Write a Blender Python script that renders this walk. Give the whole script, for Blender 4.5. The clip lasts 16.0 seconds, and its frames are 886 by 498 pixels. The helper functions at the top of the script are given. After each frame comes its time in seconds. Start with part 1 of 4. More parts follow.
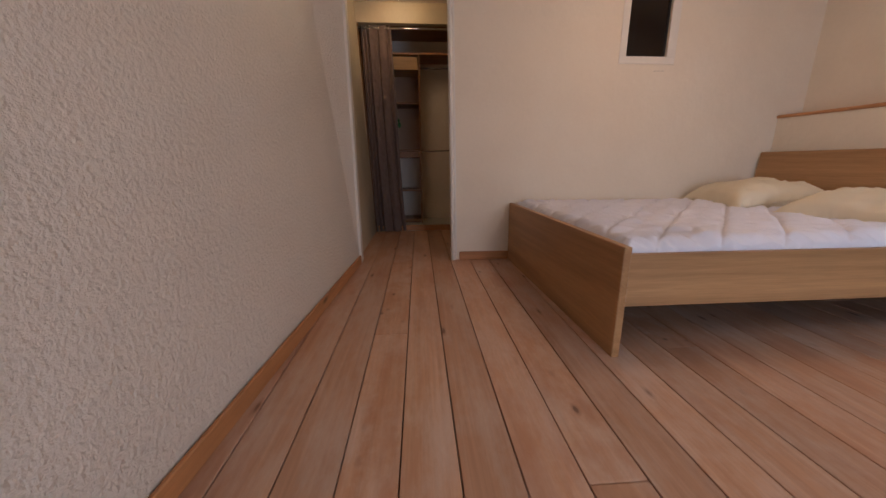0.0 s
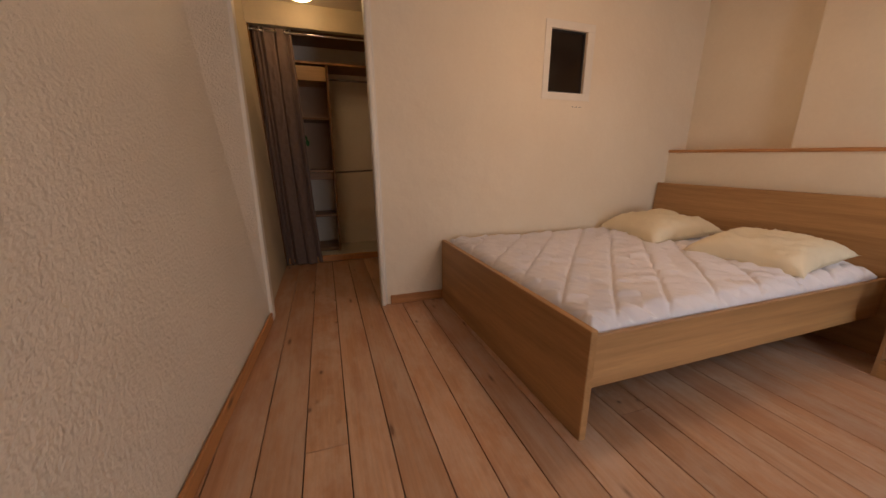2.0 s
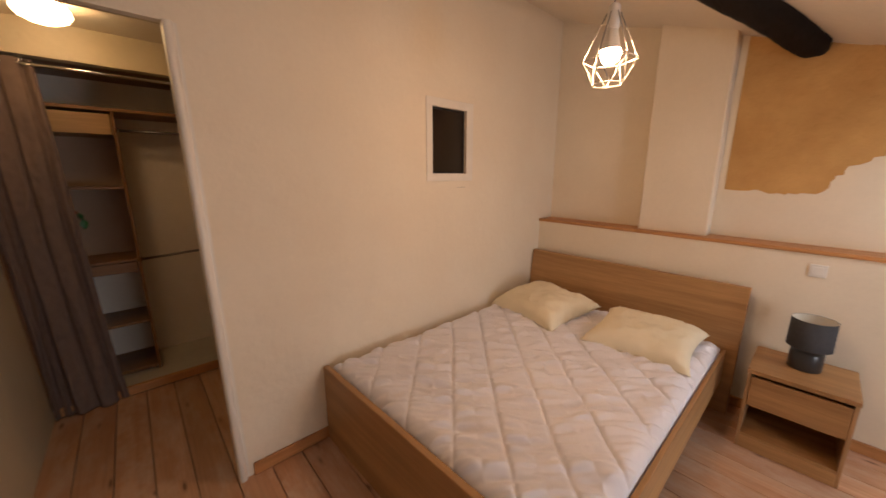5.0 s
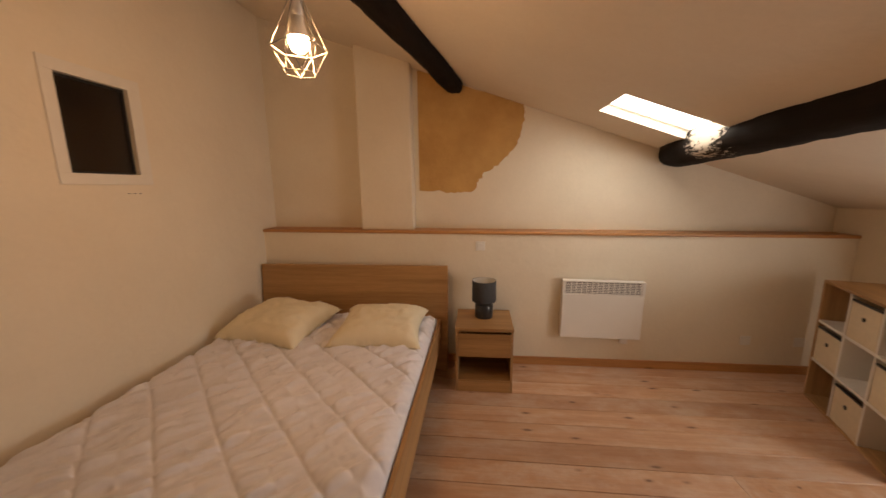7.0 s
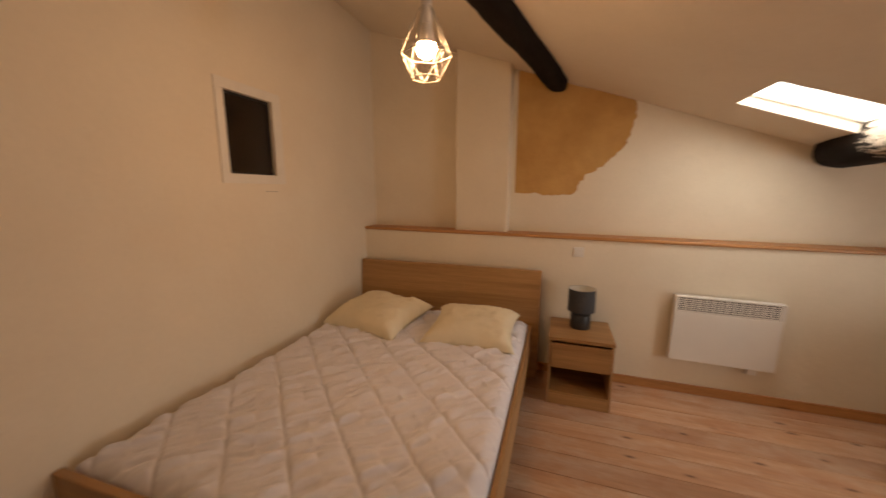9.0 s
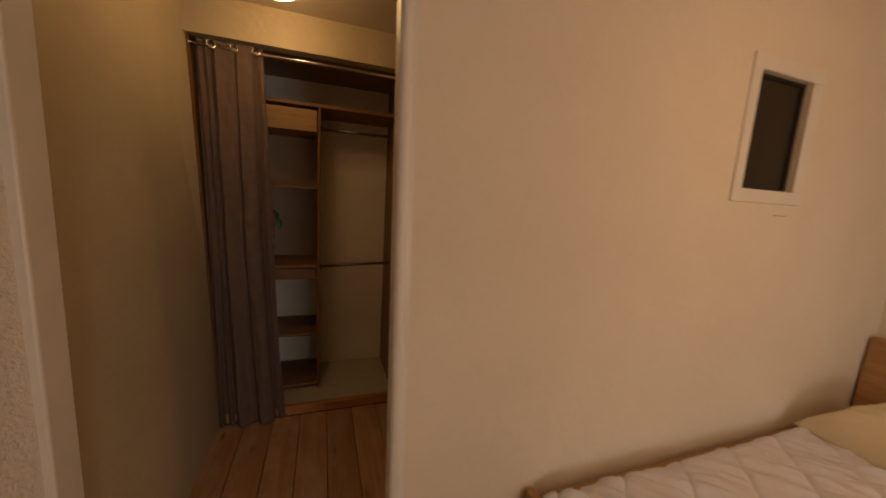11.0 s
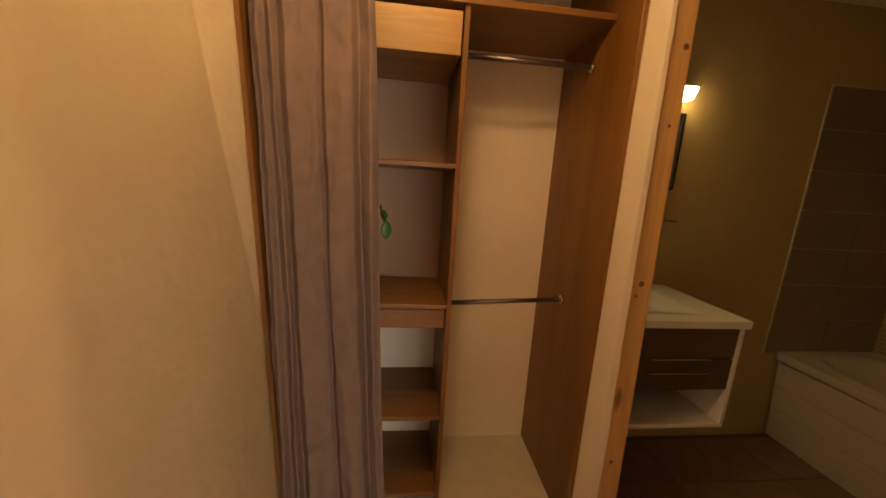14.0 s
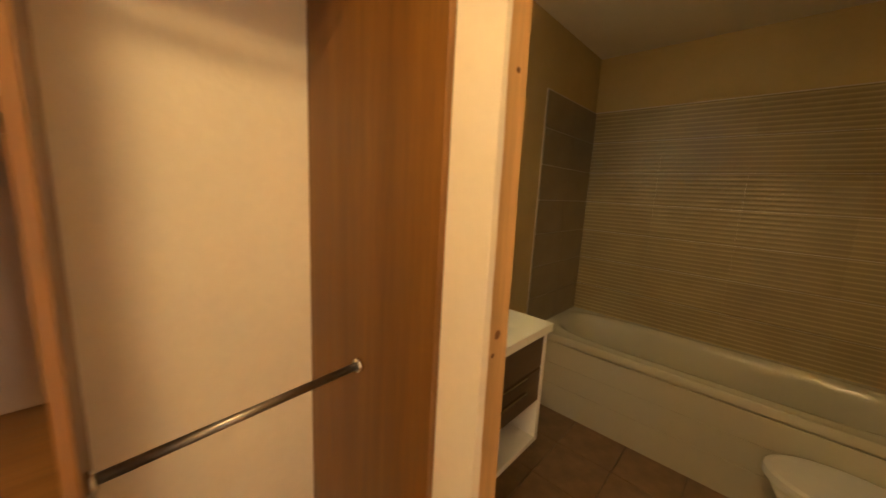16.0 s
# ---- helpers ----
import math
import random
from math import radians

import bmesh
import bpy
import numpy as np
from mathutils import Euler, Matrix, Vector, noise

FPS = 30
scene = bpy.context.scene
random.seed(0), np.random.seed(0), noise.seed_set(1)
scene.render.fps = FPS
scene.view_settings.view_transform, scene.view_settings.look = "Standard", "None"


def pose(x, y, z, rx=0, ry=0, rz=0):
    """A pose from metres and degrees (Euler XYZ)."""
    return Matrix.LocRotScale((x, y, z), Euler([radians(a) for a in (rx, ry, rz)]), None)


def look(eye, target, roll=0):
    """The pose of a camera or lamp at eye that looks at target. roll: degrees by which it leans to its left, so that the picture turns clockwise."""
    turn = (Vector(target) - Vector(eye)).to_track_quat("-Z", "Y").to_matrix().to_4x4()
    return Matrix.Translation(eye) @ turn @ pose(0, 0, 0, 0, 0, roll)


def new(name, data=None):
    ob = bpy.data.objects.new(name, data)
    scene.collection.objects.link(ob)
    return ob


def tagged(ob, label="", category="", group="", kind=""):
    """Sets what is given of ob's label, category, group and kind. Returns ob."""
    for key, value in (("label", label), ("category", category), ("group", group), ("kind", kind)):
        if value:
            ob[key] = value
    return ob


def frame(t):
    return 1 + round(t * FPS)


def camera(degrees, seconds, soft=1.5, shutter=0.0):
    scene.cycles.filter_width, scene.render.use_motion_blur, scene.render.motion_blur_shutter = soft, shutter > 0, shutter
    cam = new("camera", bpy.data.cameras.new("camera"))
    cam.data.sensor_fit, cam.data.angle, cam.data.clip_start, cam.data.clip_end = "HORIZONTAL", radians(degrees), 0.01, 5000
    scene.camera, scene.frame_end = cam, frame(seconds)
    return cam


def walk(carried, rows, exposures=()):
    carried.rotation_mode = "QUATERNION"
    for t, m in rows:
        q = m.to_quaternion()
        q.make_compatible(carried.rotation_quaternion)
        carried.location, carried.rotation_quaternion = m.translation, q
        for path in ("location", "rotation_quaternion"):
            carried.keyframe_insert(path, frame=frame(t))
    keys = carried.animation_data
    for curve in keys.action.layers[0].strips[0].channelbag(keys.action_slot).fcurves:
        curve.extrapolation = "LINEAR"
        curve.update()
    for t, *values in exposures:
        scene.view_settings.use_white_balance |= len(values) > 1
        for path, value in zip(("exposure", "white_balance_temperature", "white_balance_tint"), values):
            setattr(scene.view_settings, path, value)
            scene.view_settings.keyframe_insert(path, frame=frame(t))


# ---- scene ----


cam = camera(104.5, 16.0, shutter=0.4)

PATH = [
    (0, (0.552, -3.114, 0.889), (0.684, -1.178, 0.402), -0.4),
    (0.5, (0.504, -3.045, 0.874), (0.661, -1.098, 0.441), -0.8),
    (1, (0.474, -2.969, 1.043), (0.881, -1.069, 0.567), -1.0),
    (1.5, (0.456, -2.905, 1.112), (1.028, -1.034, 0.695), 1.0),
    (2, (0.47, -2.724, 1.199), (1.09, -0.891, 0.692), -0.0),
    (2.5, (0.441, -2.588, 1.351), (0.901, -0.709, 0.842), 1.2),
    (3, (0.445, -2.391, 1.45), (1.007, -0.544, 0.929), 2.1),
    (3.2, (0.456, -2.337, 1.488), (1.157, -0.523, 1.022), 1.7),
    (5.3, (0.608, -1.969, 1.757), (2.083, -0.681, 1.351), 0.3),
    (5.5, (0.608, -1.936, 1.722), (2.209, -0.802, 1.335), 0.5),
    (6, (0.657, -1.954, 1.687), (2.453, -1.165, 1.298), 0.4),
    (6.5, (0.731, -2.029, 1.671), (2.641, -1.582, 1.282), -0.3),
    (7, (0.751, -2.049, 1.66), (2.71, -1.849, 1.308), -0.7),
    (7.5, (0.768, -2.11, 1.651), (2.741, -2.073, 1.328), -1.4),
    (8, (0.76, -2.11, 1.649), (2.733, -2.078, 1.325), -1.4),
    (8.5, (0.739, -2.008, 1.655), (2.701, -1.776, 1.341), -0.2),
    (9, (0.73, -1.891, 1.654), (2.6, -1.265, 1.318), 0.0),
    (9.5, (0.733, -1.704, 1.678), (2.374, -0.604, 1.363), 0.4),
    (10, (0.723, -1.478, 1.67), (2.025, 0.016, 1.394), 1.3),
    (10.2, (0.705, -1.398, 1.665), (1.83, 0.229, 1.365), 2.5),
    (12.3, (0.542, -0.375, 1.599), (0.737, 1.592, 1.293), 1.8),
    (12.5, (0.543, -0.301, 1.607), (0.636, 1.662, 1.239), 2.0),
    (13, (0.472, -0.121, 1.602), (0.521, 1.841, 1.217), 2.1),
    (13.5, (0.405, 0.106, 1.617), (0.606, 2.063, 1.255), 2.6),
    (14, (0.391, 0.342, 1.592), (0.613, 2.291, 1.201), 3.4),
    (14.5, (0.392, 0.639, 1.602), (0.648, 2.595, 1.274), 4.7),
    (15, (0.396, 0.865, 1.585), (1.001, 2.74, 1.244), 3.7),
    (15.5, (0.461, 0.974, 1.611), (1.553, 2.609, 1.242), 3.0),
    (15.7, (0.52, 1.013, 1.584), (1.791, 2.52, 1.248), 2.9),
    (16, (0.632, 1.05, 1.575), (2.072, 2.397, 1.238), 2.9),
]
# seconds, stops: the clip's camera brightens in the darker corridor
EXPOSURES = [(0.0, 0.27, 5000, 10), (0.5, 0.33, 5050, 10), (1.5, 0.2, 5700, 10), (3.0, 0.33, 6050, 10), (5.5, 0.48, 5900, 10), (6.0, 0.32, 6250, 10), (6.5, 0.1, 6800, 10), (7.5, -0.05, 6900, 10), (9.0, -0.05, 6900, 10),
             (10.0, 0.05, 6900, 10), (10.2, 0.0, 6900, 10), (12.3, 0.0, 7500, 10), (12.5, 0.1, 8000, 10), (13.0, 1.25, 7500, 10), (13.5, 1.7, 7500, 10), (14.0, 2.05, 7400, 10),
             (14.5, 2.25, 7250, 9), (15.0, 2.55, 7800, 9), (15.5, 2.9, 6950, 4), (16.0, 3.1, 6150, -4)]
walk(cam, [(t, look(e, g, r)) for t, e, g, r in PATH], EXPOSURES)

# ---- world and lights ----
world = bpy.data.worlds.new("sky")
scene.world = world
world.use_nodes = True
wn = world.node_tree.nodes
sky = wn.new("ShaderNodeTexSky")
sky.sky_type, sky.sun_disc, sky.sun_elevation, sky.sun_rotation = "NISHITA", False, radians(48), radians(160)
wn["Background"].inputs["Strength"].default_value = 0.12
world.node_tree.links.new(sky.outputs["Color"], wn["Background"].inputs["Color"])



def lamp(name, kind, place, energy, colour, size=0.05, turn=(0, 0, 0), size_y=0.0):
    data = bpy.data.lights.new(name, kind)
    data.energy, data.color = energy, colour
    if kind == "AREA":
        data.size = size
        if size_y:
            data.shape, data.size_y = "RECTANGLE", size_y
    elif kind == "SUN":
        data.angle = radians(size)
    else:
        data.shadow_soft_size = size
    ob = new(name, data)
    ob.matrix_world = pose(*place, *turn)
    return ob


lamp("sun", "SUN", (0, 0, 8), 0.8, (1.0, 0.95, 0.88), 10, (40, 0, 20))
lamp("skylight_daylight", "AREA", (3.335, -3.29, 2.145), 4, (1.0, 0.95, 0.90), 0.45, (19.1, 0, 0), 0.66)
lamp("window_daylight", "AREA", (1.85, -5.13, 0.98), 22, (1.0, 0.97, 0.95), 0.7, (90, 0, 0), 0.85)


# ---- materials ----
def node_material(name, rough=0.6, metal=0.0, spec=0.5):
    m = bpy.data.materials.new(name)
    m.use_nodes = True
    p = m.node_tree.nodes["Principled BSDF"]
    p.inputs["Roughness"].default_value = rough
    p.inputs["Metallic"].default_value = metal
    p.inputs["Specular IOR Level"].default_value = spec
    return m, m.node_tree, p


def add(tree, kind, **values):
    n = tree.nodes.new(kind)
    for key, value in values.items():
        n.inputs[key].default_value = value
    return n


def ramp(tree, source, stops):
    r = tree.nodes.new("ShaderNodeValToRGB")
    while len(r.color_ramp.elements) < len(stops):
        r.color_ramp.elements.new(0.5)
    for e, (at, c) in zip(r.color_ramp.elements, stops):
        e.position, e.color = at, (*c, 1)
    tree.links.new(source, r.inputs["Fac"])
    return r.outputs["Color"]


def coords(tree, scale=(1, 1, 1), vary=False):
    tc = tree.nodes.new("ShaderNodeTexCoord")
    mp = tree.nodes.new("ShaderNodeMapping")
    mp.inputs["Scale"].default_value = scale
    tree.links.new(tc.outputs["Object"], mp.inputs["Vector"])
    if vary:
        info = tree.nodes.new("ShaderNodeObjectInfo")
        k = tree.nodes.new("ShaderNodeVectorMath")
        k.operation = "SCALE"
        k.inputs[0].default_value = (31.0, 17.0, 23.0)
        tree.links.new(info.outputs["Random"], k.inputs["Scale"])
        tree.links.new(k.outputs["Vector"], mp.inputs["Location"])
    return mp.outputs["Vector"]


def mixed(tree, fac, a, b, mode="MIX"):
    mx = tree.nodes.new("ShaderNodeMix")
    mx.data_type, mx.blend_type = "RGBA", mode
    for value, slot in ((fac, 0), (a, 6), (b, 7)):
        if isinstance(value, (int, float)):
            mx.inputs[slot].default_value = value
        elif isinstance(value, tuple):
            mx.inputs[slot].default_value = (*value, 1)
        else:
            tree.links.new(value, mx.inputs[slot])
    return mx.outputs[2]


def bump(tree, p, height, strength, distance=0.01):
    b = add(tree, "ShaderNodeBump", Strength=strength, Distance=distance)
    tree.links.new(height, b.inputs["Height"])
    if p.inputs["Normal"].is_linked:
        tree.links.new(p.inputs["Normal"].links[0].from_socket, b.inputs["Normal"])
    tree.links.new(b.outputs["Normal"], p.inputs["Normal"])


def noise_of(tree, vec, scale, detail=4.0, rough=0.55, distortion=0.0):
    n = add(tree, "ShaderNodeTexNoise", Scale=scale, Detail=detail, Roughness=rough, Distortion=distortion)
    tree.links.new(vec, n.inputs["Vector"])
    return n.outputs["Fac"]


def plaster(name, light, dark, rough=0.85, grain=90.0, depth=0.25, stain=1.1, coarse=9.0, coarse_depth=0.25, deep=0.004):
    m, t, p = node_material(name, rough)
    v = coords(t)
    broad = ramp(t, noise_of(t, v, stain, 5, 0.6), ((0.32, dark), (0.68, light)))
    fine = ramp(t, noise_of(t, v, 38, 3), ((0.3, (0.972, 0.972, 0.972)), (0.7, (1, 1, 1))))
    t.links.new(mixed(t, 1.0, broad, fine, "MULTIPLY"), p.inputs["Base Color"])
    bump(t, p, noise_of(t, v, coarse, 3), coarse_depth, 0.02)
    bump(t, p, noise_of(t, v, grain, 3, 0.6), depth, deep)
    return m


def wood(name, light, dark, grain=(26, 26, 1.6), rough=0.45, knots=False, vary=True, streak=0.5, tint=0.0, deep=0.12):
    m, t, p = node_material(name, rough)
    v = coords(t, grain, vary)
    lines = noise_of(t, v, 1.0, 6, 0.62, 0.5)
    fine = noise_of(t, v, 5.0, 3, 0.6)
    c = ramp(t, lines, ((0.30, dark), (0.52, tuple((a + b) / 2 for a, b in zip(light, dark))), (0.72, light)))
    c = mixed(t, streak, c, ramp(t, fine, ((0.35, tuple(x * 0.72 for x in light)), (0.65, light))), "MIX")
    bands = noise_of(t, coords(t, tuple(g * 0.28 for g in grain), vary), 1.0, 4, 0.5, 0.7)
    c = mixed(t, 1.0, c, ramp(t, bands, ((0.32, (0.74, 0.70, 0.66)), (0.62, (1.08, 1.08, 1.08)))), "MULTIPLY")
    if tint:
        info = t.nodes.new("ShaderNodeObjectInfo")
        c = mixed(t, 1.0, c, ramp(t, info.outputs["Random"], ((0.0, (1 - tint,) * 3), (1.0, (1, 1, 1)))), "MULTIPLY")
    if knots:
        kv = coords(t, tuple(6.5 if g > 5 else 2.1 for g in grain), vary)
        vor = add(t, "ShaderNodeTexVoronoi", Scale=1.0)
        t.links.new(kv, vor.inputs["Vector"])
        spot = ramp(t, vor.outputs["Distance"], ((0.05, (1, 1, 1)), (0.13, (0, 0, 0))))
        c = mixed(t, spot, c, tuple(x * 0.38 for x in dark))
    t.links.new(c, p.inputs["Base Color"])
    t.links.new(ramp(t, fine, ((0.2, (rough - 0.08,) * 3), (0.8, (rough + 0.12,) * 3))), p.inputs["Roughness"])
    bump(t, p, lines, deep, 0.004)
    return m


def plain(name, colour, rough=0.5, metal=0.0, mottled=0.12, scale=14.0, relief=0.05, spec=0.5):
    m, t, p = node_material(name, rough, metal, spec)
    v = coords(t)
    f = noise_of(t, v, scale, 4)
    t.links.new(ramp(t, f, ((0.3, tuple(c * (1 - mottled) for c in colour)), (0.7, colour))), p.inputs["Base Color"])
    bump(t, p, noise_of(t, v, scale * 9, 2), relief, 0.003)
    return m


def glowing(name, colour, strength):
    m, t, p = node_material(name, 0.4)
    p.inputs["Base Color"].default_value = (*colour, 1)
    p.inputs["Emission Color"].default_value = (*colour, 1)
    p.inputs["Emission Strength"].default_value = strength
    return m


def glassy(name, tint=(1, 1, 1), rough=0.02):
    m, t, p = node_material(name, rough)
    p.inputs["Base Color"].default_value = (*tint, 1)
    p.inputs["Transmission Weight"].default_value = 1.0
    p.inputs["IOR"].default_value = 1.45
    return m


def floor_boards(name):
    """Lime-washed pine: pinkish brown wood under worn pale wash, with knots and scuffs."""
    m, t, p = node_material(name, 0.5)
    v = coords(t, (13, 3.4, 13), True)
    grain_lines = noise_of(t, v, 1.0, 5, 0.55, 0.8)
    fine = noise_of(t, coords(t, (80, 16.0, 80), True), 1.0, 3, 0.6)
    c = ramp(t, grain_lines, ((0.30, (0.50, 0.28, 0.155)), (0.55, (0.57, 0.345, 0.21)), (0.75, (0.64, 0.425, 0.285))))
    c = mixed(t, 1.0, c, ramp(t, fine, ((0.3, (0.88, 0.87, 0.86)), (0.7, (1.06, 1.06, 1.06)))), "MULTIPLY")
    wash = ramp(t, noise_of(t, coords(t, (5.0, 11.0, 5.0), True), 1.0, 7, 0.72), ((0.44, (0, 0, 0)), (0.72, (0.75, 0.75, 0.75))))
    c = mixed(t, wash, c, (0.66, 0.535, 0.44))
    worn = ramp(t, noise_of(t, coords(t, (4.0, 7.0, 4.0), True), 1.0, 5, 0.65), ((0.50, (0, 0, 0)), (0.70, (0.6, 0.6, 0.6))))
    c = mixed(t, worn, c, (0.40, 0.19, 0.10))
    info = t.nodes.new("ShaderNodeObjectInfo")
    c = mixed(t, 1.0, c, ramp(t, info.outputs["Random"], ((0.0, (0.80, 0.76, 0.74)), (0.5, (0.95, 0.92, 0.90)), (1.0, (1.08, 1.05, 1.03)))), "MULTIPLY")
    vor = add(t, "ShaderNodeTexVoronoi", Scale=1.0)
    t.links.new(coords(t, (8.5, 15.0, 8.5), True), vor.inputs["Vector"])
    spot = ramp(t, vor.outputs["Distance"], ((0.05, (0.85, 0.85, 0.85)), (0.10, (0.25, 0.25, 0.25)), (0.16, (0, 0, 0))))
    c = mixed(t, spot, c, (0.13, 0.06, 0.035))
    t.links.new(c, p.inputs["Base Color"])
    t.links.new(ramp(t, fine, ((0.2, (0.30,) * 3), (0.8, (0.48,) * 3))), p.inputs["Roughness"])
    bump(t, p, grain_lines, 0.12, 0.004)
    bump(t, p, fine, 0.12, 0.002)
    return m


def ribbed_tile(name, light, dark):
    m, t, p = node_material(name, 0.32)
    v = coords(t, (1, 1, 1), False)
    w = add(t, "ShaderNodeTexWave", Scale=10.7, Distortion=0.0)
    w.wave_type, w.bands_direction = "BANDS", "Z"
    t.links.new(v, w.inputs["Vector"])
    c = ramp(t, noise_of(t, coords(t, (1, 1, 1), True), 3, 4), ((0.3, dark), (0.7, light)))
    # crests painted paler, troughs darker: the ribs' shading is put into the colour
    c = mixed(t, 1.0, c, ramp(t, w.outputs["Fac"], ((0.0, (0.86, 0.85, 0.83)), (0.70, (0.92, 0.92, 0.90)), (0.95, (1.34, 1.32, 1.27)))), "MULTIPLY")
    t.links.new(c, p.inputs["Base Color"])
    bump(t, p, w.outputs["Fac"], 0.22, 0.005)
    return m


M = {}
M["wall"] = plaster("cream_painted_plaster", (0.81, 0.725, 0.585), (0.75, 0.655, 0.515), 0.85, 60, 0.05)
M["rough_wall"] = plaster("stippled_painted_plaster", (0.78, 0.73, 0.64), (0.70, 0.64, 0.55), 0.34, 58, 1.0, 1.0, 14, 0.10, 0.011)
M["ceiling"] = plaster("white_ceiling_paint", (0.80, 0.72, 0.60), (0.74, 0.65, 0.53), 0.9, 60, 0.15)
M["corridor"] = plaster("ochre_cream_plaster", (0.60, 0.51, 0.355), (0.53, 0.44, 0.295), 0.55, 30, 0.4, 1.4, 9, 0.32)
M["bath_wall"] = plaster("mustard_cream_paint", (0.58, 0.44, 0.205), (0.51, 0.38, 0.17), 0.6, 50, 0.1, 1.4, 6, 0.2)
M["closet_white"] = plaster("white_closet_paint", (0.91, 0.83, 0.71), (0.87, 0.78, 0.66), 0.75, 60, 0.05)
M["back_board"] = plaster("pinkish_brown_back_board", (0.46, 0.31, 0.20), (0.41, 0.27, 0.17), 0.6, 60, 0.05)
M["patch"] = plaster("bare_ochre_lime_plaster", (0.60, 0.36, 0.13), (0.47, 0.26, 0.085), 0.95, 45, 0.7, 3.0, 10, 0.6)
M["white"] = plain("white_gloss_paint", (0.78, 0.73, 0.645), 0.4, 0, 0.06, 6)
M["boards"] = floor_boards("limewashed_pine_boards")
M["gap"] = plain("dark_gap_and_base", (0.035, 0.02, 0.014), 0.9)
M["pine_y"] = wood("orange_pine_along_wall", (0.55, 0.27, 0.10), (0.40, 0.17, 0.055), (26, 1.6, 26), 0.42, True)
M["pine_x"] = wood("orange_pine_across", (0.55, 0.27, 0.10), (0.40, 0.17, 0.055), (1.6, 26, 26), 0.42, True)
M["pine_z"] = wood("orange_pine_upright", (0.76, 0.48, 0.22), (0.64, 0.36, 0.14), (24, 24, 1.6), 0.42, True)
M["oak_x"] = wood("oak_foil_across", (0.52, 0.31, 0.135), (0.33, 0.175, 0.066), (1.3, 30, 34), 0.42)
M["oak_y"] = wood("oak_foil_lengthwise", (0.48, 0.275, 0.112), (0.30, 0.152, 0.055), (30, 1.3, 34), 0.42)
M["oak_z"] = wood("oak_foil_upright", (0.50, 0.30, 0.14), (0.32, 0.175, 0.07), (30, 30, 1.3), 0.42)
M["brown_z"] = wood("brown_laminate_upright", (0.255, 0.116, 0.026), (0.16, 0.068, 0.014), (20, 20, 1.2), 0.38)
M["brown_x"] = wood("brown_laminate_across", (0.29, 0.138, 0.040), (0.185, 0.079, 0.020), (1.2, 22, 22), 0.38)
M["drawer"] = wood("light_drawer_front", (0.50, 0.30, 0.11), (0.40, 0.22, 0.075), (1.2, 22, 22), 0.4)
M["dark_wood"] = wood("dark_vanity_laminate", (0.12, 0.075, 0.04), (0.07, 0.04, 0.02), (1.3, 24, 24), 0.4)
M["beam"] = wood("black_stained_beam", (0.016, 0.011, 0.008), (0.006, 0.0045, 0.004), (1.2, 18, 18), 0.75, False, True, 0.4, 0, 0.9)


def worn_beam():
    """Black stain with one bare, split stretch of pale wood."""
    m = wood("black_stained_beam_worn", (0.016, 0.011, 0.008), (0.006, 0.0045, 0.004), (1.2, 18, 18), 0.75, False, True, 0.4, 0, 0.9)
    t = m.node_tree
    p = t.nodes["Principled BSDF"]
    dark = p.inputs["Base Color"].links[0].from_socket
    tc = t.nodes.new("ShaderNodeTexCoord")
    off = t.nodes.new("ShaderNodeVectorMath")
    off.operation = "DISTANCE"
    off.inputs[1].default_value = (3.32, -3.58, 2.02)
    t.links.new(tc.outputs["Object"], off.inputs[0])
    ragged = noise_of(t, coords(t, (20, 42, 42)), 1.0, 5, 0.7)
    mt = t.nodes.new("ShaderNodeMath")
    mt.operation = "MULTIPLY_ADD"
    t.links.new(ragged, mt.inputs[0])
    mt.inputs[1].default_value = 0.7
    t.links.new(off.outputs["Value"], mt.inputs[2])
    bare = ramp(t, mt.outputs["Value"], ((0.50, (1, 1, 1)), (0.53, (0, 0, 0))))
    t.links.new(mixed(t, bare, dark, (0.55, 0.47, 0.38)), p.inputs["Base Color"])
    return m


M["beam_worn"] = worn_beam()
for key in ("beam", "beam_worn"):
    M[key].node_tree.nodes["Principled BSDF"].inputs["Specular IOR Level"].default_value = 0.12
M["sheet"] = plain("white_quilted_cotton", (0.76, 0.75, 0.81), 0.85, 0, 0.04, 5, 0.12, 0.2)
M["pillow"] = plain("cream_cotton", (0.80, 0.72, 0.54), 0.85, 0, 0.06, 6, 0.25, 0.2)
M["curtain"] = plain("mauve_grey_cloth", (0.205, 0.143, 0.116), 0.9, 0, 0.14, 20, 0.5, 0.1)
M["charcoal"] = plain("charcoal_ceramic", (0.035, 0.035, 0.038), 0.3, 0, 0.2, 20)
M["shade_black"] = plain("charcoal_lampshade_cloth", (0.045, 0.045, 0.05), 0.85, 0, 0.2, 40, 0.3)
M["shade_white"] = plain("white_lampshade_lining", (0.75, 0.72, 0.66), 0.9)
M["enamel"] = plain("white_enamelled_steel", (0.80, 0.77, 0.72), 0.3, 0, 0.04, 4, 0.02)
M["grille"] = plain("dark_heater_inside", (0.10, 0.10, 0.10), 0.7)
M["plastic"] = plain("white_plastic", (0.78, 0.75, 0.70), 0.35, 0, 0.05, 8, 0.02)
M["chrome"] = plain("chromed_steel", (0.70, 0.70, 0.70), 0.18, 1.0, 0.1, 12, 0.02)
M["dull_metal"] = plain("dull_steel_tube", (0.30, 0.28, 0.27), 0.35, 1.0, 0.2, 20)
M["cage"] = plain("white_lacquered_wire", (0.30, 0.29, 0.27), 0.45, 0, 0.05)
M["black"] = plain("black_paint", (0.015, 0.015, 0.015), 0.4)
